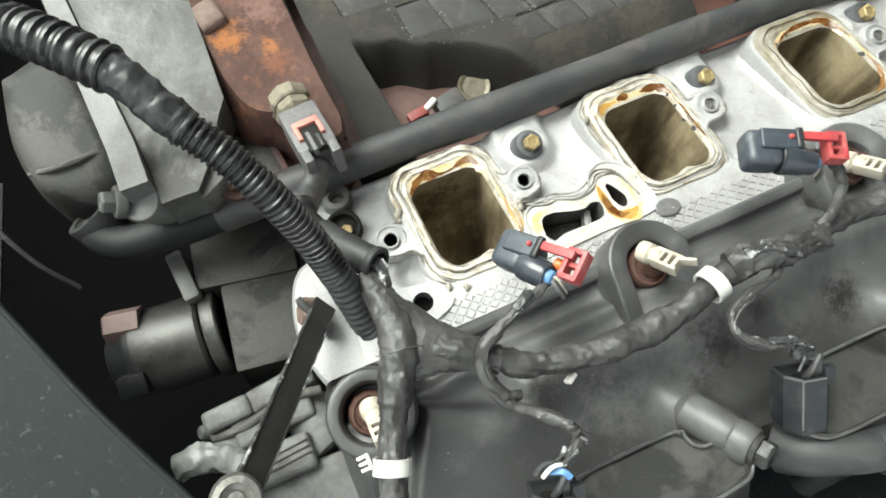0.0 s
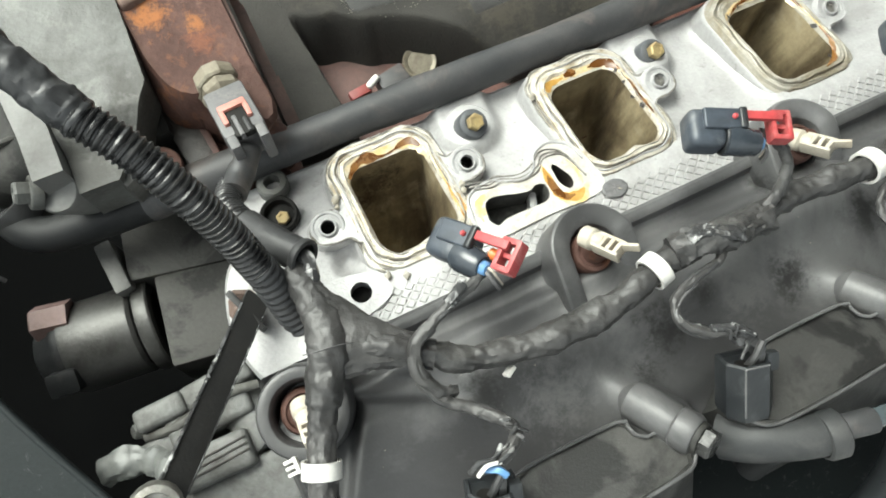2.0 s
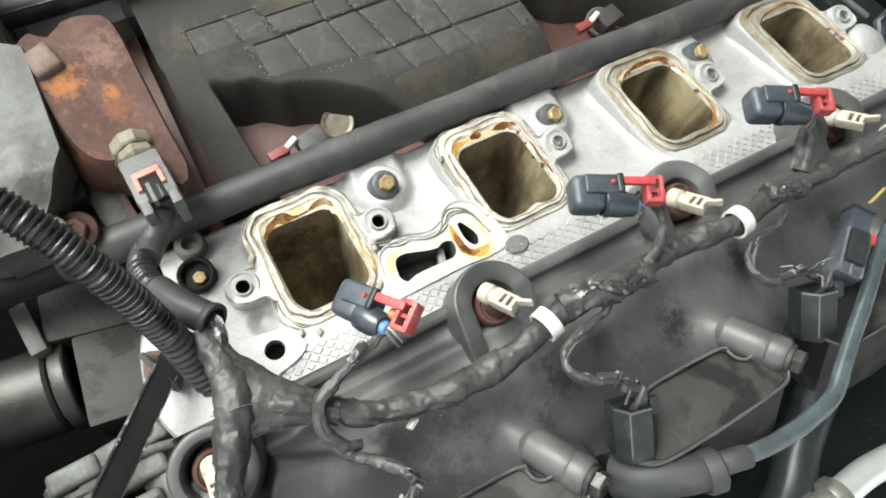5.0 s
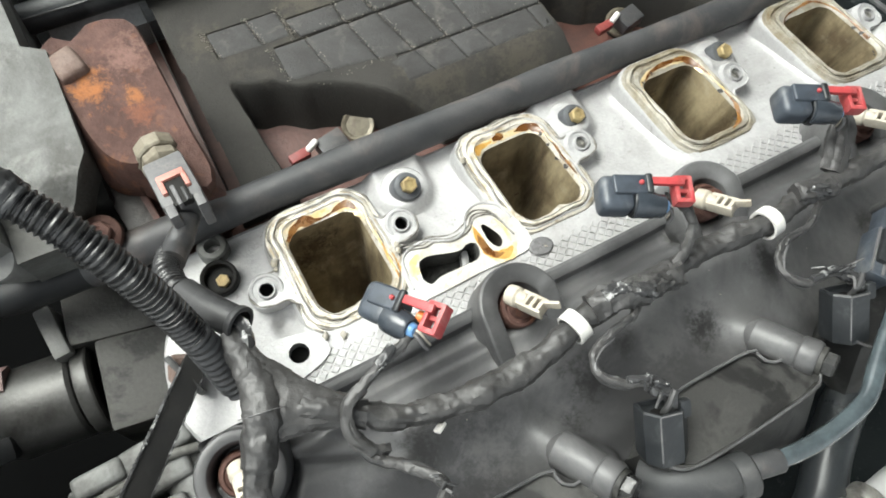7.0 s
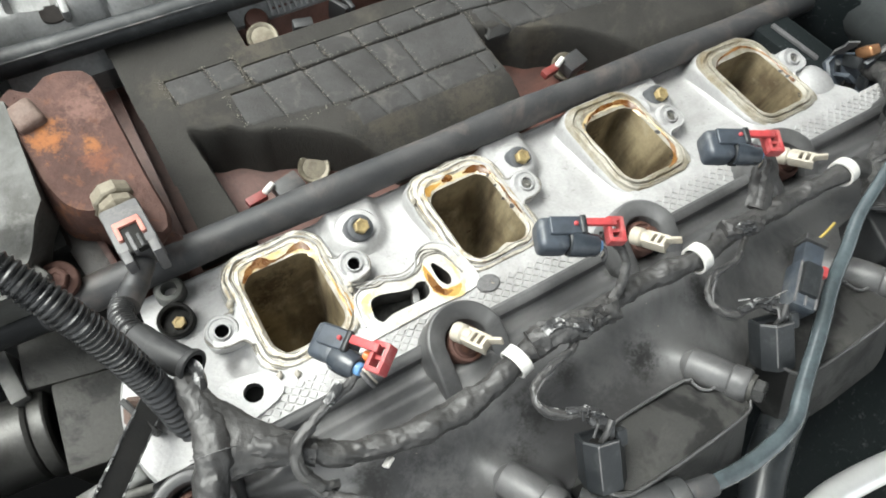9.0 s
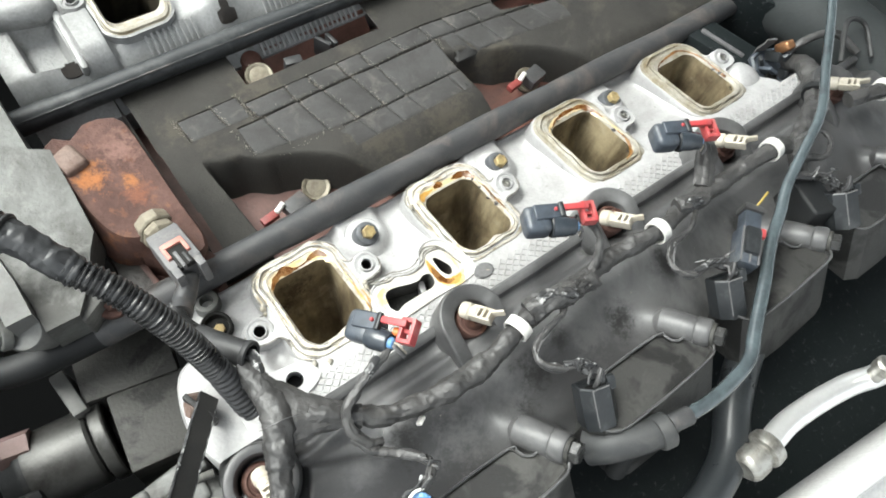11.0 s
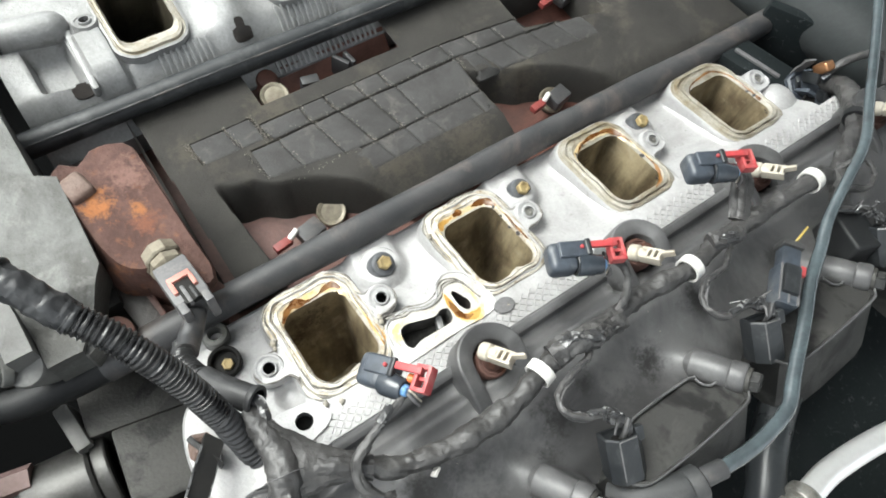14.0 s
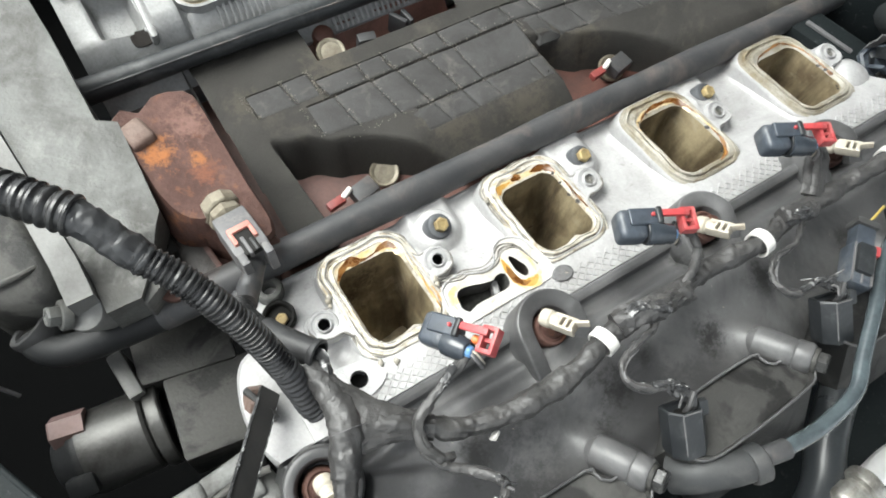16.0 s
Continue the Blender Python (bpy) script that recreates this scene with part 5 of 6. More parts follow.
# ---- injector plugs ----
def injector_plug(at, yaw, pitch, roll=0, orange=False):
    """Slate plug lying loose: body, shoulder, wire boss and red lock frame; local x runs from nose to lock."""
    p = thing("injector_plug", (0, 0, 0), "loose slate-blue injector plug with a red lock, hanging from its wires", "connector", "injector plugs")
    bm = box((15, 16, 12.5), (-10.5, 0, 0.4), None, 4.2, 4)
    join(bm, box((8, 13, 11), (-2.5, -0.6, 0.2), None, 4.0, 4))
    part("plug_body", bm, CONNECTOR, p)
    part("lever", box((15, 8.6, 2.6), (-5.5, 2.6, 7), None, 1.0, 3), CONNECTOR, p)
    part("lever_ridge", box((3.0, 9.0, 2.8), (2.6, 2.8, 7.8), Euler((0, radians(-10), 0)).to_matrix(), 1.0, 3), SLATE, p)
    part("collar", lathe([(4, -2.4), (6.4, -2.2), (7.0, -1), (7.0, 1), (6.2, 2.2), (4.6, 2.6)], (-1.5, -2.6, 0.6), (1, -0.05, 0), 26), SLATE, p)
    part("wire_boss", lathe([(0, 0), (5.8, 0), (6.0, 2), (5.8, 8), (5.4, 8.6), (5.2, 12), (4.4, 13), (3.5, 13), (3.3, 11), (0, 11)], (-3, -4.2, 2.6), (1, -0.10, 0.04), 28), GLOSSCONN, p)
    part("wire_seal", rod((8, -5.3, 3.0), (11.8, -5.7, 3.2), 3.2, 2.8, 16), BLUE, p, "blue wire seal")
    if orange:
        part("wire_seal", rod((9, 0.5, 2), (13, 0.5, 2), 2.4, 2.0, 14), ORANGE, p, "orange wire seal")
    for w, mat in ((-1, GREYCONN), (0.2, PLASTIC), (1.0, NYLON)):
        part("wire", sweep([(10.5, -5.6 + w * 0.8, 3.2), (13, -6.4 + w, 2.6), (14.6, -7.8 + w, -0.4), (14.6, -8.6 + w, -5.0)], 0.7, 0.8, 8, 0.1), mat, p, "pale bared wire")
    part("lock_pin", rod((-1, 3, 8.0), (-1, 3, 9.9), 1.1, 1.0, 10), RED, p)
    lock = part("lock", box((16, 3.6, 2.6), (10.5, 4.2, 7.2), None, 0.8), RED, p, "red plastic lock frame")
    for y in (6.4, -4.0):
        part("lock_side", box((7.6, 2.2, 6), (18.6, y, 4), None, 0.7), RED, lock)
    for x in (15.4, 21.6):
        part("lock_bar", box((2.0, 12.4, 6), (x, 1.2, 4), None, 0.7), RED, lock)
    part("lock_tongue", box((7, 2.0, 4), (18.5, 1.2, 3), None, 0.6), RED, lock)
    p.matrix_world = Matrix.Translation(Vector(at) * MM) @ Euler((radians(roll), radians(pitch), radians(yaw))).to_matrix().to_4x4()
    return p


injector_plug((-33, -56, 68), -58, -34, 12, True)
injector_plug((79, -57, 74), -26, 0)
injector_plug((184, -54, 73), -26, 0)

# ---- coils ----
def coil(dx):
    c = thing("ignition_coil", (95 + dx, -155, 30), "dusty dark ignition coil with flat lid on the valve cover", "ignition coil", "ignition coils")
    top = [(35, -150, 44), (50, -140, 39), (67, -136, 36), (108, -137, 34), (111, -140, 35), (112, -144, 36), (116, -147, 36), (122, -148, 37), (128, -158, 41), (126, -163, 42), (116, -165, 43), (78, -166, 44), (50, -165, 45), (40, -160, 45)]
    top = [(x + dx, y, z) for x, y, z in top]
    mid = Vector((sum(p[0] for p in top), sum(p[1] for p in top), sum(p[2] for p in top))) / len(top)
    low = [(x + 4, y - (24 if y < -157 else 4), z - 42) for x, y, z in top]
    inset = [tuple(mid + (Vector(p) - mid) * 0.962 + Vector((0, 0, 0.5))) for p in top]
    sunk = [tuple(mid + (Vector(p) - mid) * 0.945 + Vector((0, 0, -2.0))) for p in top]
    part("lid", loft([low, [(x, y, z - 2) for x, y, z in top], top, inset, sunk], cap_last=True), COIL, c, sharp=20)
    part("lid_rim", sweep([tuple(mid + (Vector(p) - mid) * 0.985 + Vector((0, 0, 0.2))) for p in top + top[:1]], 0.75, 2, 8, 0.1), COVER, c)
    return c


def coil_plug(x, y, z):
    """A many-sided plug standing on its coil, wires entering the inboard end."""
    c = thing("coil_plug", (x, y, z), "slate-black coil plug with wires entering one end", "connector", "coil plugs")
    turn = Euler((radians(34), 0, radians(-14))).to_matrix()
    o = Vector((x, y, z))

    def at(p):
        return o + turn @ (Vector(p) * 0.9)

    prof = [(-10.5, -9), (-11, 1), (-6, 8), (5, 8), (10.5, 2), (10.5, -9)]
    part("shell", loft([[at((u * k, v, w * k)) for u, w in prof] for v, k in ((8, 0.80), (10, 0.84), (10, 0.93), (9, 0.99), (-15, 1.0), (-17, 0.94))], True, True), SLATE, c, sharp=20)
    for pts in ([(-6, 9, 7.9), (-6, -14, 8)], [(-6, 9.2, 7.9), (5, 9.2, 7.9)]):
        part("edge_bead", rod(at(pts[0]), at(pts[1]), 0.4, 0.4, 8, 0.2), GREYCONN, c)
    for u, w in ((-4, 1.5), (3.6, 1.5)):
        part("wire_hole", lathe([(2.9, 0), (2.9, 0.5), (2.2, 0.5), (0, 0)], at((u, 8.2, w)), at((0, 1, 0)) - o, 16), DARKHOLE, c)
    part("latch", box((5, 8, 4), at((8, 9, 4)), turn, 1.2), SLATE, c)
    part("wire_stub", sweep([at((3, 7, 2)), at((3, 13, 4)), at((5, 18, 2))], 1.9, 1.0, 8, 0.3), SHEEN, c)
    part("wire_stub", sweep([at((-2, 7, 2)), at((0, 13, 5)), at((4, 19, 4))], 1.5, 1.0, 8), PLASTIC, c)
    return c


for k in (-1, 0, 1, 2):
    coil(PITCH * k)
for x, y, z in ((-65, -142, 50), (46, -144, 49), (157, -142, 47), (269, -143, 49)):
    coil_plug(x, y, z)
for pts, r, mat, text in (([(-64, -128, 61), (-60, -130, 64), (-58, -133, 63)], 1.4, BLUE, "bare blue wire end"), ([(-69, -127, 60), (-65, -125, 64), (-60, -126, 65), (-55, -123, 63)], 0.9, SHEEN, "shiny bared wires"), ([(-67, -129, 62), (-63, -127, 66), (-58, -128, 66)], 0.8, WHITE, "pale bared wire")):
    part("bare_wire", sweep(pts, r, 0.8, 8, 0.25), mat, loom, text)

# breather elbow, tube and pipes beside the cover
elbow = thing("breather_elbow", (55, -172, 40), "matt black rubber breather elbow on the valve cover", "hose elbow")
part("elbow_body", sweep([(36, -162, 24), (44, -168, 34), (55, -173.5, 39.5), (68, -177.5, 42)], lambda s: 10.2 - 1.6 * ease(8, 26, s), 1.5, 24, 0.02), ELBOW, elbow)
part("lip", lathe([(8, -5), (9.2, -4.5), (9.8, -3), (9.8, 2.5), (8.8, 3.4), (4, 3.4)], (68, -178, 42.4), (0.95, -0.2, 0.1), 24), ELBOW, elbow)
part("spigot", rod((50, -173, 34), (46, -182, 8), 6.5, 6), SOFTBLACK, elbow)
vac = thing("vacuum_tube", (164, -161, 58), "grey-green vinyl tube curving over the valve cover", "tube")
part("tube_body", sweep([(62, -175, 43), (87, -180, 47), (108, -181, 50), (133, -178, 50), (148, -169, 50), (161, -161, 50), (178, -150, 51), (200, -135, 52), (222, -124, 52), (239, -113, 55), (262, -102, 62), (289, -89, 69), (320, -67, 70), (360, -35, 76), (420, 20, 90)], lambda s: 4.0 - 0.7 * ease(140, 220, s), 3, 18), TUBE, vac)
part("tube_cuff", lathe([(3.8, -7), (4.9, -7), (5.2, -5), (5.2, 6), (4.6, 7), (3.8, 7)], (78, -178.6, 45.6), (0.95, -0.2, 0.16), 22), RUBBER, vac, "dull cuff at the end of the tube")
acpipe = thing("aircon_pipe", (133, -224, 10), "bright aluminium air-conditioning pipe with a crimped fitting", "pipe")
part("pipe", sweep([(130, -226, 10), (142, -224.5, 10), (157, -224, 10), (183, -227, 10), (208, -232, 10), (226, -238, 10), (246, -243, 10), (340, -266, 6)], 7.2, 3, 24), SILVER, acpipe)
part("service_cap", lathe([(0, -2), (5, -2), (5, 6), (6.5, 6.5), (6.5, 13), (5, 14.5), (0, 14.5)], (222, -236, 17), (0.1, 0.2, 0.97), 20), STEEL, acpipe)
part("fitting", lathe([(0, -17), (7, -17), (9.5, -15), (10.2, -13), (10.2, -5), (8.4, -4), (8.4, -1), (11.2, 0), (11.6, 2), (11.2, 7), (8.6, 9), (0, 9)], (127, -226, 10), (0.99, 0.03, 0.05), 24), STEEL, acpipe)
drop = thing("drain_hose", (111, -217, 0), "dark grey hose dropping beside the valve cover", "hose")
part("hose_body", sweep([(262, -140, 4), (230, -158, 0), (200, -171, 0), (171, -180, 0), (139, -198, 0), (116, -216, 0), (92, -225, 0), (59, -229, 0), (32, -225, 0), (9, -214, 0), (-16, -202, 0), (-50, -186, -4), (-90, -170, -18), (-130, -160, -44)], lambda s: 11.0 - 2.6 * ease(170, 290, s), 3, 22), GLOSSHOSE, drop)

# plug and bracket further back on the cover
rear = thing("wire_connector", (200, -125, 55), "grey-black wire connector with a yellow wire and a red tab", "connector")
cr = Euler((0, 0, radians(-53))).to_matrix()
part("shell", box((13, 26, 13), (182, -129, 52), cr, 2), CONNECTOR, rear)
part("step", box((9, 18, 4), (184, -127.5, 59.5), cr, 1.2), SLATE, rear)
part("neck", box((11, 14, 10), (197, -118, 53), cr, 2), CONNECTOR, rear)
for s_ in (-4, 0, 4):
    part("rib", box((1.2, 24, 2), Vector((182, -129, 58.2)) + cr @ Vector((s_ * 1.35, 0, 0)), cr, 0.4), GREYCONN, rear)
part("cap", box((13, 4, 12), (203, -113, 54), cr, 1.2), PLASTIC, rear)
part("wire", sweep([(205, -113, 56), (210, -112, 58), (218, -110, 60)], 0.8, 1, 8), YELLOW, rear, "yellow wire")
part("tab", box((3, 6, 4), (195, -128, 57), cr, 0.8), RED, rear, "red tab")

back = thing("sensor_plug", (382, -26, -30), "torn blue-grey plug with taped wire behind the cylinder head", "connector")
bt = Euler((radians(14), radians(-10), radians(-30))).to_matrix()
bo = Vector((379, -27, -6))
part("shell", loft([[tuple(bo + bt @ Vector((u * k, v * k, w))) for u, v in ((-19, -10), (-12, -16), (10, -16), (18, -10), (18, 10), (9, 17), (-12, 16), (-19, 10))] for w, k in ((-20, 1.05), (-2, 1.0), (4, 0.96), (5, 0.86), (2, 0.8))], True, True), CONNECTOR, back, sharp=25)
for u, v, tall, wide, mat in ((-9, -5, 14, 9, CONNECTOR), (4, -8, 9, 8, SLATE), (9, 4, 14, 7, CONNECTOR), (-4, 6, 18, 8, SLATE), (-12, 4, 10, 6, SLATE)):
    part("blade", box((wide, 3, tall), bo + bt @ Vector((u, v, 4 + tall / 2 - 2)), bt @ Euler((0.2 * u / 6, 0.1 * v, 0.4 * u)).to_matrix(), 0.8), mat, back)
part("wire_hole", lathe([(4.6, 0), (5.0, 1.6), (3.8, 2.0), (3.0, 0.4), (0, 0)], bo + bt @ Vector((-7, -10, 7)), bt @ Vector((0, -0.4, 1)), 18), DARKHOLE, back)
part("stub", box((11, 9, 13), bo + bt @ Vector((5, 11, 16)), bt @ Euler((0.3, 0.2, 0.4)).to_matrix(), 2.2, 3, 0.8), COPPER, back, "copper-coloured bare end")
part("shred", loft([[tuple(bo + bt @ Vector((-9 + u + lean, 15 + v, w))) for u, v in ((-4, -0.7), (4, -0.7), (4, 0.7), (-4, 0.7))] for w, lean in ((0, 0), (10, -1), (16, 1.5), (23, 1))], True, True), GREYCONN, back, "pale torn plastic tab")
part("boot", sweep([(392, -30, -4), (386, -38, 8), (376, -47, 18), (361, -58, 26), (346, -67, 32)], 7.4, 1.2, 24, 0.12, crumple=1.2), TAPE, back)
part("cuff", lathe([(5.4, -2.5), (8.2, -2.5), (8.6, 0), (8.2, 2.5), (5.4, 2.5)], (343, -69, 33), (-0.85, -0.5, 0.1), 22), SOFTBLACK, back)
part("taped_wire", sweep([(346, -67, 32), (330, -76, 35), (313, -83, 37), (296, -89, 39), (280, -97, 42), (268, -108, 44), (262, -118, 44)], lambda s: 5.2 + 0.4 * math.sin(s * 0.3), 0.9, 26, 0.1, lap=11, crumple=1.2), TAPE, back, "taped wires running along the cover")
part("wire", sweep([(384, -26, 10), (398, -30, 24), (412, -40, 30), (418, -60, 26)], 3, 1.5, 12, 0.15), TAPE, back)
part("neck", lathe([(18, -26), (17, -7), (14.5, 0), (9, 3.6), (0, 4.2)], (346, -23, -1), (0.16, -0.1, 1), 28), ALU, head_a, "rounded rear boss of the head")
block = thing("connector_block", (256, -128, 24), "matt black plastic block with a grey clip beside a coil plug", "connector block")
kb = Euler((radians(-8), 0, radians(-20))).to_matrix()
part("block_body", box((22, 32, 30), (258, -129, 34), kb, 2.5, 3, 0.94), SOFTBLACK, block)
part("clip_bar", box((26, 4, 3), (260, -115.5, 52), Euler((0, 0, radians(-30))).to_matrix(), 1.0), GREYCONN, block, "grey clip bar")
part("clip_foot", box((3, 4, 8), (268, -119, 48), kb, 0.8), GREYCONN, block)

tray = thing("rear_tray", (358, 18, -10), "dark plastic tray between the head and the firewall", "tray")
tt = Euler((0, 0, radians(18))).to_matrix()
part("tray_body", box((32, 64, 26), (363, 16, -20), tt, 4), SHROUD, tray)
part("tray_rib", box((4, 40, 3), (360, 14, -6.5), tt, 1.2), GREYCONN, tray)
part("tray_wall", box((90, 10, 60), (424, 10, -20), Euler((0, 0, radians(-58))).to_matrix(), 3), SHROUD, tray)
cowl = thing("cowl_duct", (450, -60, 0), "matt black duct in front of the firewall", "duct")
part("duct_body", sweep([(440, 160, -30), (445, 60, -10), (448, -40, 5), (452, -160, 0)], 32, 8, 24), FIREWALL, cowl)
loomb = thing("rear_wire", (420, -40, 40), "thin dark wires looping behind the valve cover", "wire")
part("strand", sweep([(392, -60, 30), (410, -40, 44), (428, -48, 40), (420, -70, 30)], 2.0, 2, 8), PLASTIC, loomb)

# ---- front of the engine ----
iron = thing("rusty_housing", (-100, 105, 0), "rust-covered cast iron housing beside the valley", "housing")
ring = [(-126, 150), (-118, 156), (-110, 150), (-100, 156), (-86, 155), (-78, 148), (-76, 118), (-75, 85), (-73.5, 57), (-79, 49), (-88, 58), (-95, 70), (-107, 75), (-115, 82), (-120, 98), (-122, 116)]
body = [[(x + (-8 if x < -100 else -14), y, -75) for x, y in smooth_loop(ring, 4)], [(x + (-6 if x < -100 else -9), y, 4) for x, y in smooth_loop(ring, 4)],
        [(x, y, 18 + 0.06 * (y - 50)) for x, y in smooth_loop(ring, 4)], [(-96 + (x + 96) * 0.95, 103 + (y - 103) * 0.97, 21 + 0.06 * (y - 50) + 0.8 * noise.noise(Vector((x, y, 0)) * 0.1)) for x, y in smooth_loop(ring, 4)]]
part("housing_body", loft(body, cap_last=True), RUST, iron, sharp=50)
part("lower_wall", loft([[(x, y, z) for x, y in smooth_loop([(-112, 84), (-92, 72), (-78, 50), (-90, 44), (-106, 50), (-113, 62)], 3)] for z in (-70, -24, -20)], cap_last=True), MAROON, iron)
part("cast_lug", box((16, 19, 10), (-115, 136, 25), Euler((0, radians(-6), radians(14))).to_matrix(), 3.0, 3, 0.85), LUG, iron, "tan scaled cast lug")
part("cast_lug", rod((-80, 55, -30), (-80, 55, -3), 9, 8), RUST, iron)

sensor = thing("oil_pressure_sensor", (-96, 80, 20), "brass hex sensor with a grey plug and faded red lock", "sensor")
ax = Vector((0.06, -0.93, 0.30))
sp = Vector((-94, 78, 18))
part("hex_nut", lathe([(0, -4), (10.8, -4), (11.2, -3), (11.2, 3.4), (10.2, 4.4), (8.8, 4.6), (8.8, 5.4), (0, 5.4)], sp, ax, sides=10), BRASS, sensor, sharp=25)
part("collar", lathe([(0, 5), (9.8, 5), (10.2, 6), (10.2, 10), (9.2, 11.2), (8, 12), (0, 13)], sp, ax, sides=8), BRASS, sensor, sharp=25)
f = frame_of(ax)
pl = part("plug_shell", box((19, 17, 31), sp + ax * 28, f, 2.0), GREYCONN, sensor, "grey plastic plug")
for s_ in (-1, 1):
    part("cheek", box((4.5, 15, 12), sp + ax * 45 + f @ Vector((s_ * 6.6, 0.5, 0)), f, 1.2), GREYCONN, pl)
    part("lock_leg", box((2.4, 3, 10), sp + ax * 33 + f @ Vector((s_ * 5.4, 8.9, 0)), f, 0.8), FADED, pl)
part("lock", box((13, 3.4, 4), sp + ax * 28 + f @ Vector((0, 9.0, 0)), f, 1), FADED, pl, "faded red lock frame")
# dark block in place of the slot's shaded inside
part("slot", box((8.4, 3, 17), sp + ax * 38 + f @ Vector((0, 7.7, 0)), f, 0.6), DARKHOLE, pl)
part("tooth", box((2.0, 4, 13), sp + ax * 41 + f @ Vector((-1.6, 8.2, 0)), f, 0.6), GREYCONN, pl)
part("tooth", box((1.6, 4, 9), sp + ax * 42 + f @ Vector((2.2, 8.0, 0)), f, 0.6), PLASTIC, pl)
part("boot", sweep([(-94, 37, 28), (-97, 31, 28), (-103, 24, 28.5), (-107, 17, 33)], lambda s: 6.4 - 0.8 * ease(2, 5, s) + 0.5 * ease(8, 11, s), 1.0, 22, 0.02), RUBBER, sensor, "smooth grey rubber boot")
part("small_conduit", sweep([(-107, 23, 28), (-110, 12, 38), (-108, 0, 48), (-104, -10, 54)], ribs(5.0, 2.4, 0.7), 0.5, 18), CONDUIT, sensor, "thin corrugated conduit")
tb = sweep([(-106, -6, 52), (-100, -17, 57), (-91, -30, 61)], 6.6, 1.2, 20, 0.03, caps=False)
join(tb, sweep([(-91, -30, 61), (-98, -20, 58)], 5.4, 1.2, 20, 0.03, caps=False))
part("open_sleeve", tb, PLASTIC, sensor, "open end of a black sleeve")
part("sleeve_end", lathe([(5.2, 0), (6.8, 0), (7.4, 1), (7.4, 3), (6.4, 3.4), (5.4, 3)], (-92, -28.5, 60.4), (0.52, -0.76, 0.3), 22), PLASTIC, sensor)
part("copper_strand", sweep([(-96, -24, 59), (-90, -33, 62), (-92, -42, 62)], 3, 1, 10, 0.4), SHEEN, sensor)

front = thing("front_casting", (-160, 170, 0), "weathered grey aluminium front casting with chalky stains", "casting")
outline = [(-139, 330), (-132, 217), (-131, 152), (-121, 146), (-122, 112), (-123, 87), (-132, 74), (-150, 50), (-167.5, 50), (-167.5, 80), (-176, 172), (-188, 330)]
part("main_plate", plate([p for a, b in zip(outline, outline[1:] + outline[:1]) for p in [(a[0] + (b[0] - a[0]) * k / 10, a[1] + (b[1] - a[1]) * k / 10) for k in range(10)]], [], lambda x, y: 27 + 2.0 * noise.noise(Vector((x, y, 0)) * 0.03) + 0.03 * (y - 80) - 7 * ease(80, 66, y), 26), GREYCAST, front, sharp=50)
part("lower_body", box((38, 230, 60), (-150, 188, -30), Euler((0, 0, radians(4))).to_matrix(), 5), DARKSTEEL, front)
part("edge_bar", loft([[(x, y, z + (2 if z > 0 and y > 100 else 0)) for x, y in ((-203, 330), (-191, 330), (-177, 174), (-168, 80), (-168, 58), (-181, 58), (-181, 80), (-187, 174))] for z in (-4, 27, 30)], cap_last=True), PALECAST, front)
part("foot_boss", lathe([(12, -30), (11, 0), (9.5, 2), (0, 2)], (-177, 59, 14), (-0.3, -0.3, 1), 22), PALECAST, front)
part("foot_step", box((18, 14, 30), (-145, 58, 0), Euler((0, 0, radians(30))).to_matrix(), 2), DIRTYCAST, front)
part("side_strip", box((15, 78, 40), (-120, 88, -27), Euler((0, 0, radians(8))).to_matrix(), 2), GRIMESHADE, front)
part("strip_edge", box((4, 72, 30), (-111.5, 86, -22), Euler((0, 0, radians(6))).to_matrix(), 1), MAROON, front)
hexbolt("casting_bolt", (-186, 62, 14), 5.5, 6, (-0.85, 0.1, 0.5), GREYCAST, washer=(8, 3, GREYCAST), label="grey hex bolt at the foot of the front casting", group="front bolts")
hexbolt("casting_bolt", (-134, 57, 2), 6, 4, (0, -0.2, 1), RUST, washer=(10, 3, RUST), label="rusty bolt head on the front casting", group="front bolts")
round_ = thing("pump_body", (-215, 110, -30), "round grimy aluminium pump body behind the front casting", "pump")
loop = smooth_loop([(-229, 165), (-233, 124), (-226, 94), (-209, 82), (-193, 80), (-184, 88), (-186, 126), (-192, 172)], 4)
part("drum", loft([[(-206 + (x + 206) * k, 130 + (y - 130) * k, z + 0.05 * (y - 130)) for x, y in loop] for z, k in ((-80, 1.06), (-18, 1.04), (-6, 0.97), (0, 0.85), (2, 0.6))], cap_last=True), DARKSTEEL, round_, sharp=70)
part("seam", sweep([(-228, 106, -6), (-216, 100, 1), (-200, 100, 1), (-188, 104, -4)], 1.6, 2, 8, 0.2), DIRTYCAST, round_)

alt = thing("alternator", (-205, 5, -70), "grimy round alternator body with a primed bolt", "alternator")
ax2 = Vector((0.99, -0.10, 0.02)).normalized()
p0 = Vector((-225, 16, -74))
part("body", lathe([(20, 4), (24.2, 4.4), (24.6, 6), (24.6, 40), (23, 42)], p0, ax2, 48), ALTBODY, alt, "round dull aluminium drum")
# near-black colour stands for the shading at this end of the drum
part("front_cover", lathe([(0, -12), (14, -12), (17, -10), (20, -2), (22.6, 0), (23.2, 2), (23.2, 5)], p0, ax2, 40), SOFTBLACK, alt, "front cover, darkened for the shaded end of the drum")
part("cover_lug", box((16, 13, 18), (-226, -2, -62), Euler((radians(20), 0, radians(-6))).to_matrix(), 3), SOFTBLACK, alt)
part("neck", lathe([(19, 40), (19, 48), (0, 48)], p0, ax2, 30), DARKSTEEL, alt)
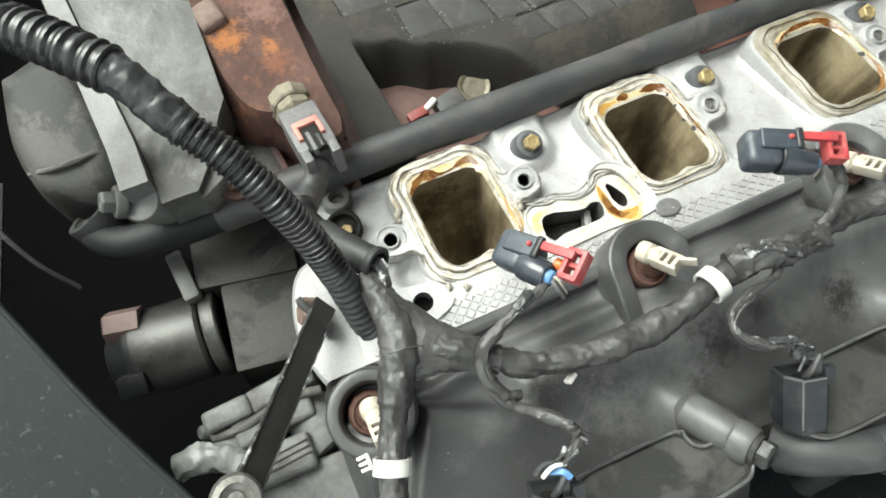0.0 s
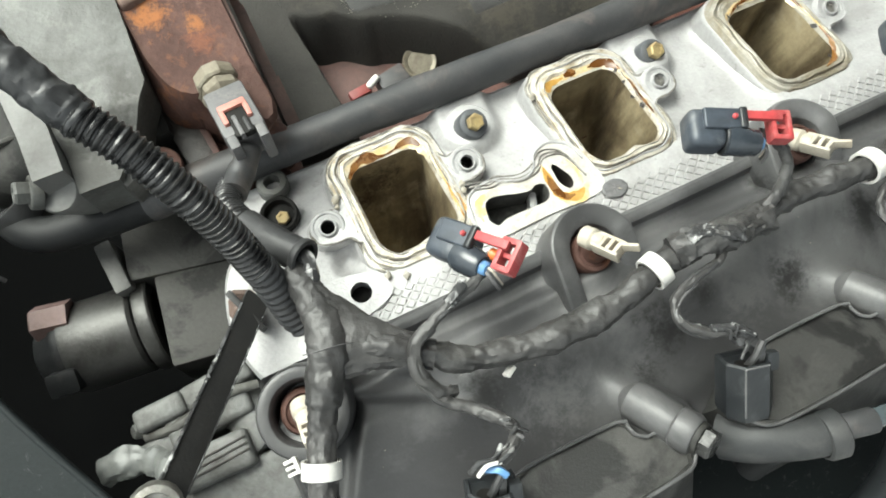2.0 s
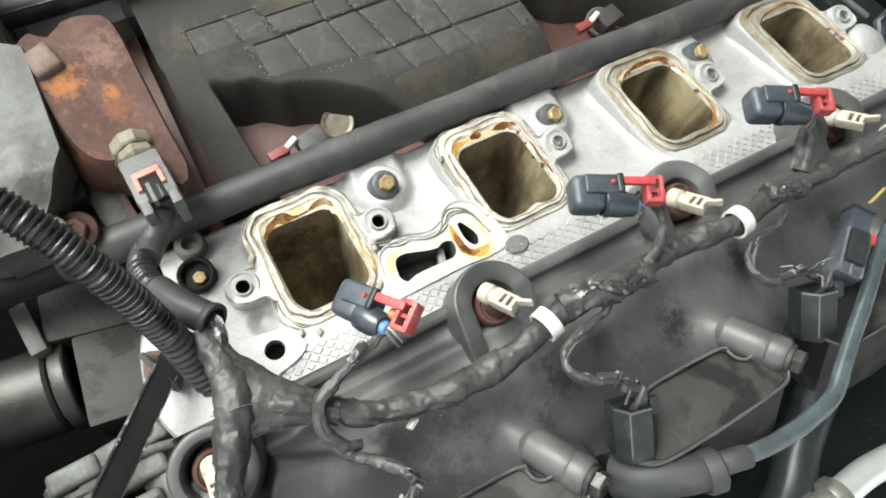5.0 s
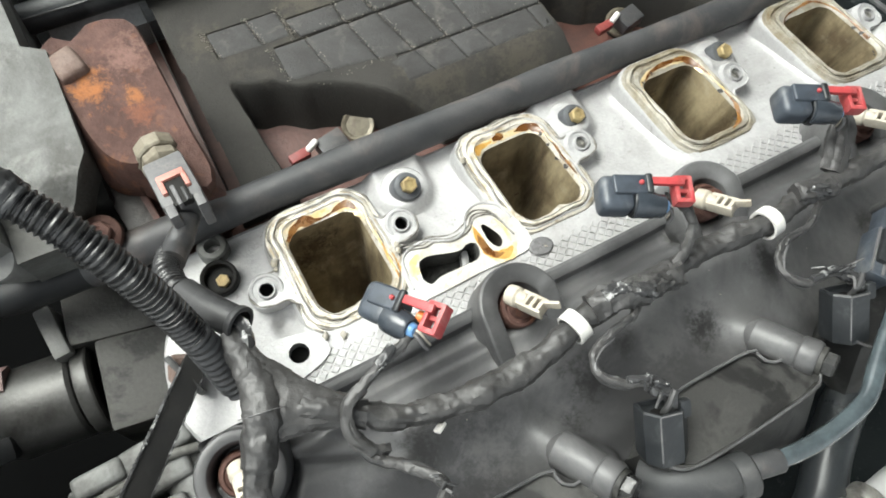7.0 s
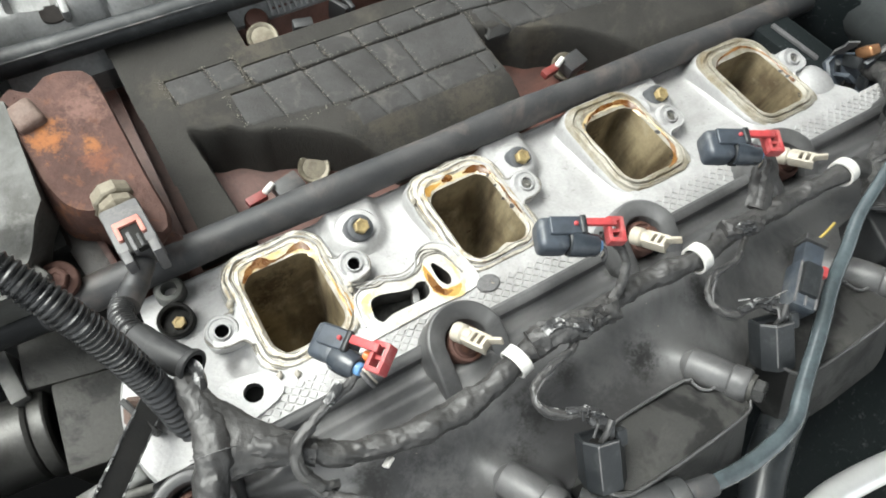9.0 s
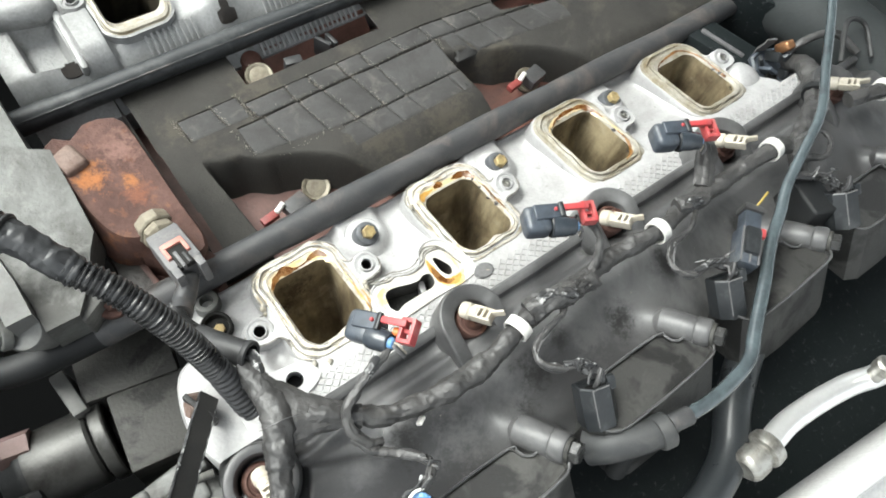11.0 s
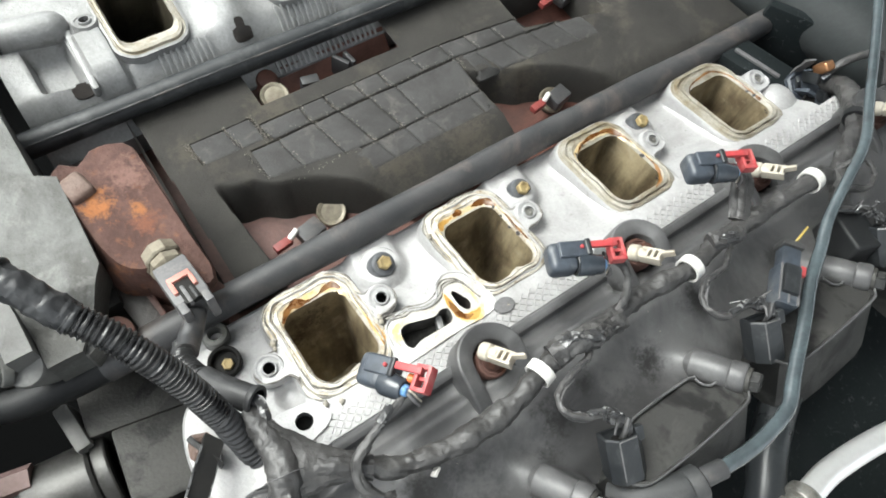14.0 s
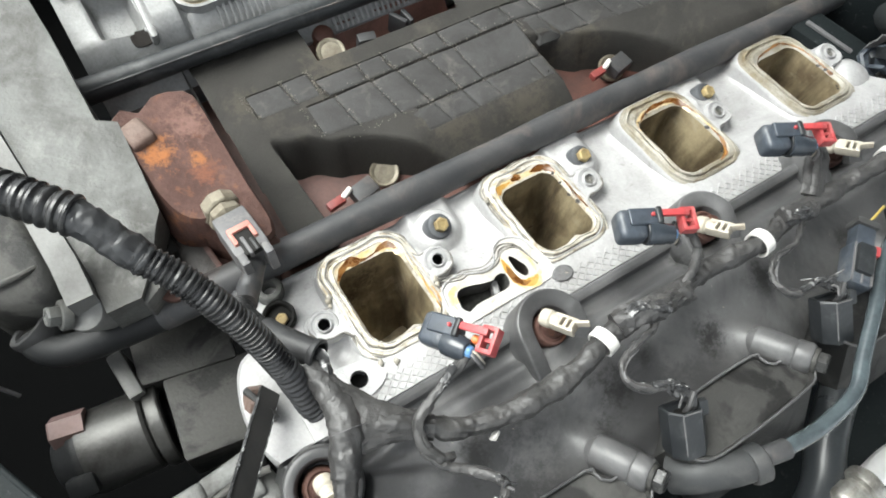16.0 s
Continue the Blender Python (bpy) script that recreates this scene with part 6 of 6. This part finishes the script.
part("flange", lathe([(18, 44), (25.6, 44), (26.2, 45), (26.2, 51), (25.4, 52), (18, 52)], p0, ax2, 48), ALTBODY, alt)
part("lug", box((9, 30, 24), (-182, 40, -56), Euler((0, 0, radians(5))).to_matrix(), 2), PALECAST, alt)
part("bolt_head", lathe([(0, -16), (10, -16), (10, 2), (9, 3), (0, 3)], (-228, 31, -58), (-1, 0.2, 0), sides=6), PINKBOLT, alt, "pinkish primed bolt head", sharp=25)
part("rear_half", box((52, 50, 60), (-146, 0, -81), Euler((0, radians(4), radians(-8))).to_matrix(), 2.5, 2), DARKSTEEL, alt)
part("upper_half", box((56, 34, 50), (-149, 42, -74), Euler((0, radians(3), radians(-10))).to_matrix(), 2, 2), DARKSTEEL, alt)

strap = thing("bracket_strap", (-148, -50, 35), "flat black steel strap bolted to the head", "bracket")
s0, s1 = Vector((-118, -26, 15)), Vector((-168, -91, 56))
d = (s1 - s0).normalized()
fs = frame_of(d, (0.3, -0.5, 1))
part("bar", box((11, 2.6, (s1 - s0).length + 8), (s0 + s1) / 2, fs, 0.5), STRAP, strap)
for s_ in (-1, 1):
    part("bright_edge", sweep([s0 + fs @ Vector((s_ * 5.4, 1.2, 4 + i * (s1 - s0).length / 8)) for i in range(8)], lambda s, s_=s_: (0.75 if s_ < 0 else 0.4) * (1 + 0.7 * noise.noise(Vector((s * 0.9, s_, 0)))), 0.6, 7, 0.4), SHEEN, strap, "scuffed bright edge")
part("bent_foot", box((3, 22, 26), (-123, -26, 6), Euler((radians(10), 0, radians(20))).to_matrix(), 0.6), STRAP, strap)
part("end_bolt", lathe([(0, -4), (9, -4), (9.4, 3), (8.4, 6), (6, 6.4), (5.2, 3), (3.4, 3), (3, 5), (0, 5.4)], (-170, -90, 57), (0.2, -0.2, 1), 18), STEEL, strap, "shiny steel end bolt")
part("foot_bolt", lathe([(0, -6), (7.2, -6), (7.2, 2), (6.2, 3.2), (0, 3.4)], (-125, -22, 8), (-1, 0.3, 0.5), sides=6), LUG, strap, "rusty bolt", sharp=25)

comp = thing("compressor", (-185, -70, -40), "grey ribbed aluminium compressor casting with stepped blocks", "compressor")
for sx, sy, sz, x, y, z, turned in ((24, 11, 24, -179, -45, -32, 2), (34, 12, 40, -152, -43, -42, 6), (40, 14, 40, -160, -56, -43, 2), (34, 18, 40, -164, -76, -41, -1), (22, 12, 36, -187, -60, -44, 8), (60, 30, 40, -160, -96, -48, -3)):
    part("block", box((sx, sy, sz), (x, y, z), Euler((0, 0, radians(turned))).to_matrix(), 3.2, 3), CASTGREY, comp)
for i in range(3):
    part("groove", box((30, 0.9, 1.2), (-163, -72.5 - 3.0 * i, -20.8), Euler((0, 0, radians(3))).to_matrix(), 0.2), GRIMESHADE, comp)
part("round_end", lathe([(0, -18), (12, -18), (13, -16), (13, 10), (11.5, 12), (0, 12)], (-142, -68, -38), (0.3, -0.95, 0.15), 30), CASTGREY, comp)
part("pin", rod((-192, -46, -40), (-197, -46, -36), 4.2, 3.6), GREYCAST, comp)
part("ridge", sweep([(-190, -52, -28), (-176, -54, -24), (-150, -50, -22), (-134, -52, -24)], 2.4, 2, 10, 0.1), DIRTYCAST, comp)
cap = thing("cable_cap", (-205, -72, 20), "clear shredded plastic cap by the shroud", "cap")
part("cap_body", sweep([(-200, -64, 6), (-192, -64, 9), (-184, -66, 10), (-176, -71, 14), (-171, -78, 22)], lambda s: 6.2 + 2.4 * noise.noise(Vector((s * 0.13, 2, 0))), 0.8, 30, 0.16, squash=0.6, crumple=0.8), SMOKY, cap)

shroud = thing("fan_shroud", (-260, -60, 20), "scuffed black plastic fan shroud panel at the front", "shroud")
part("panel", plate([(-290, 112), (-283, 115), (-218, -30), (-192, -82), (-170, -130), (-180, -190), (-420, -190), (-420, 112)], [], lambda x, y: 25, 5), SHROUD, shroud)
part("rolled_edge", sweep([(-286, 118, 24), (-251, 44, 24), (-219, -30, 24), (-193, -82, 24), (-171, -130, 24)], 1.6, 3, 10), SHROUD, shroud)
belt = thing("drive_belt", (-290, 60, -60), "dark ribbed drive belt beside the shroud", "belt")
part("band", box((26, 180, 5), (-298, 60, -60), Euler((0, radians(20), radians(-14))).to_matrix(), 1), STRAP, belt)
cable = thing("thin_cable", (-270, 60, -30), "thin pale cable looping down behind the shroud", "cable")
part("cable_body", sweep([(-262, 120, -10), (-258, 96, -20), (-250, 76, -40), (-240, 64, -64)], 1.3, 2, 8), GREYCONN, cable)


# pale specks of grit lying about
random.seed(33)


def specks(name, spots, label, mat):
    bm = bmesh.new()
    for x, y, z in spots:
        r = random.choice((0.15, 0.2, 0.25, 0.35, 0.5))
        vs = [bm.verts.new((x + r * random.uniform(0.4, 1.4) * math.cos(a), y + r * random.uniform(0.4, 1.4) * math.sin(a), z + 0.1)) for a in (0.3, 1.8, 3.1, 4.9)]
        tip = bm.verts.new((x, y, z + 0.1 + r * 0.8))
        for i in range(4):
            bm.faces.new((vs[i], vs[(i + 1) % 4], tip))
    tagged(part(name, bm, mat), label, "grit", kind="stuff")


spots = []
for i in range(1300):
    (y_top, y_low), cols = random.choice(ROWS[:2] + ROWS[4:])
    a, b = random.choice(cols)
    t = random.choice((random.random(), random.random(), random.betavariate(0.5, 0.5)))
    x, y = a + (b - a) * t + random.gauss(0, 1.1), y_top + (y_low - y_top) * t
    if random.random() < 0.15:
        x, y = random.uniform(0, 160), random.choice((147, 112)) + random.gauss(0, 1.2)
    if y_low == 112 and x < 60:
        y += 0.12 * (60 - x) * t
    spots.append((x, y - max(0, x - 160) * 0.09, pad_top(x, y) + 0.6))
specks("pad_grit", spots, "pale grit in the grooves of the foam pad", GRIT)
spots = []
for i in range(26):
    x, y = random.uniform(-110, 240), random.uniform(-160, -86)
    spots.append((x, y, cover_height(x, y) + 0.1))
specks("cover_grit", spots, "pale grit on the dusty valve cover", NYLON)
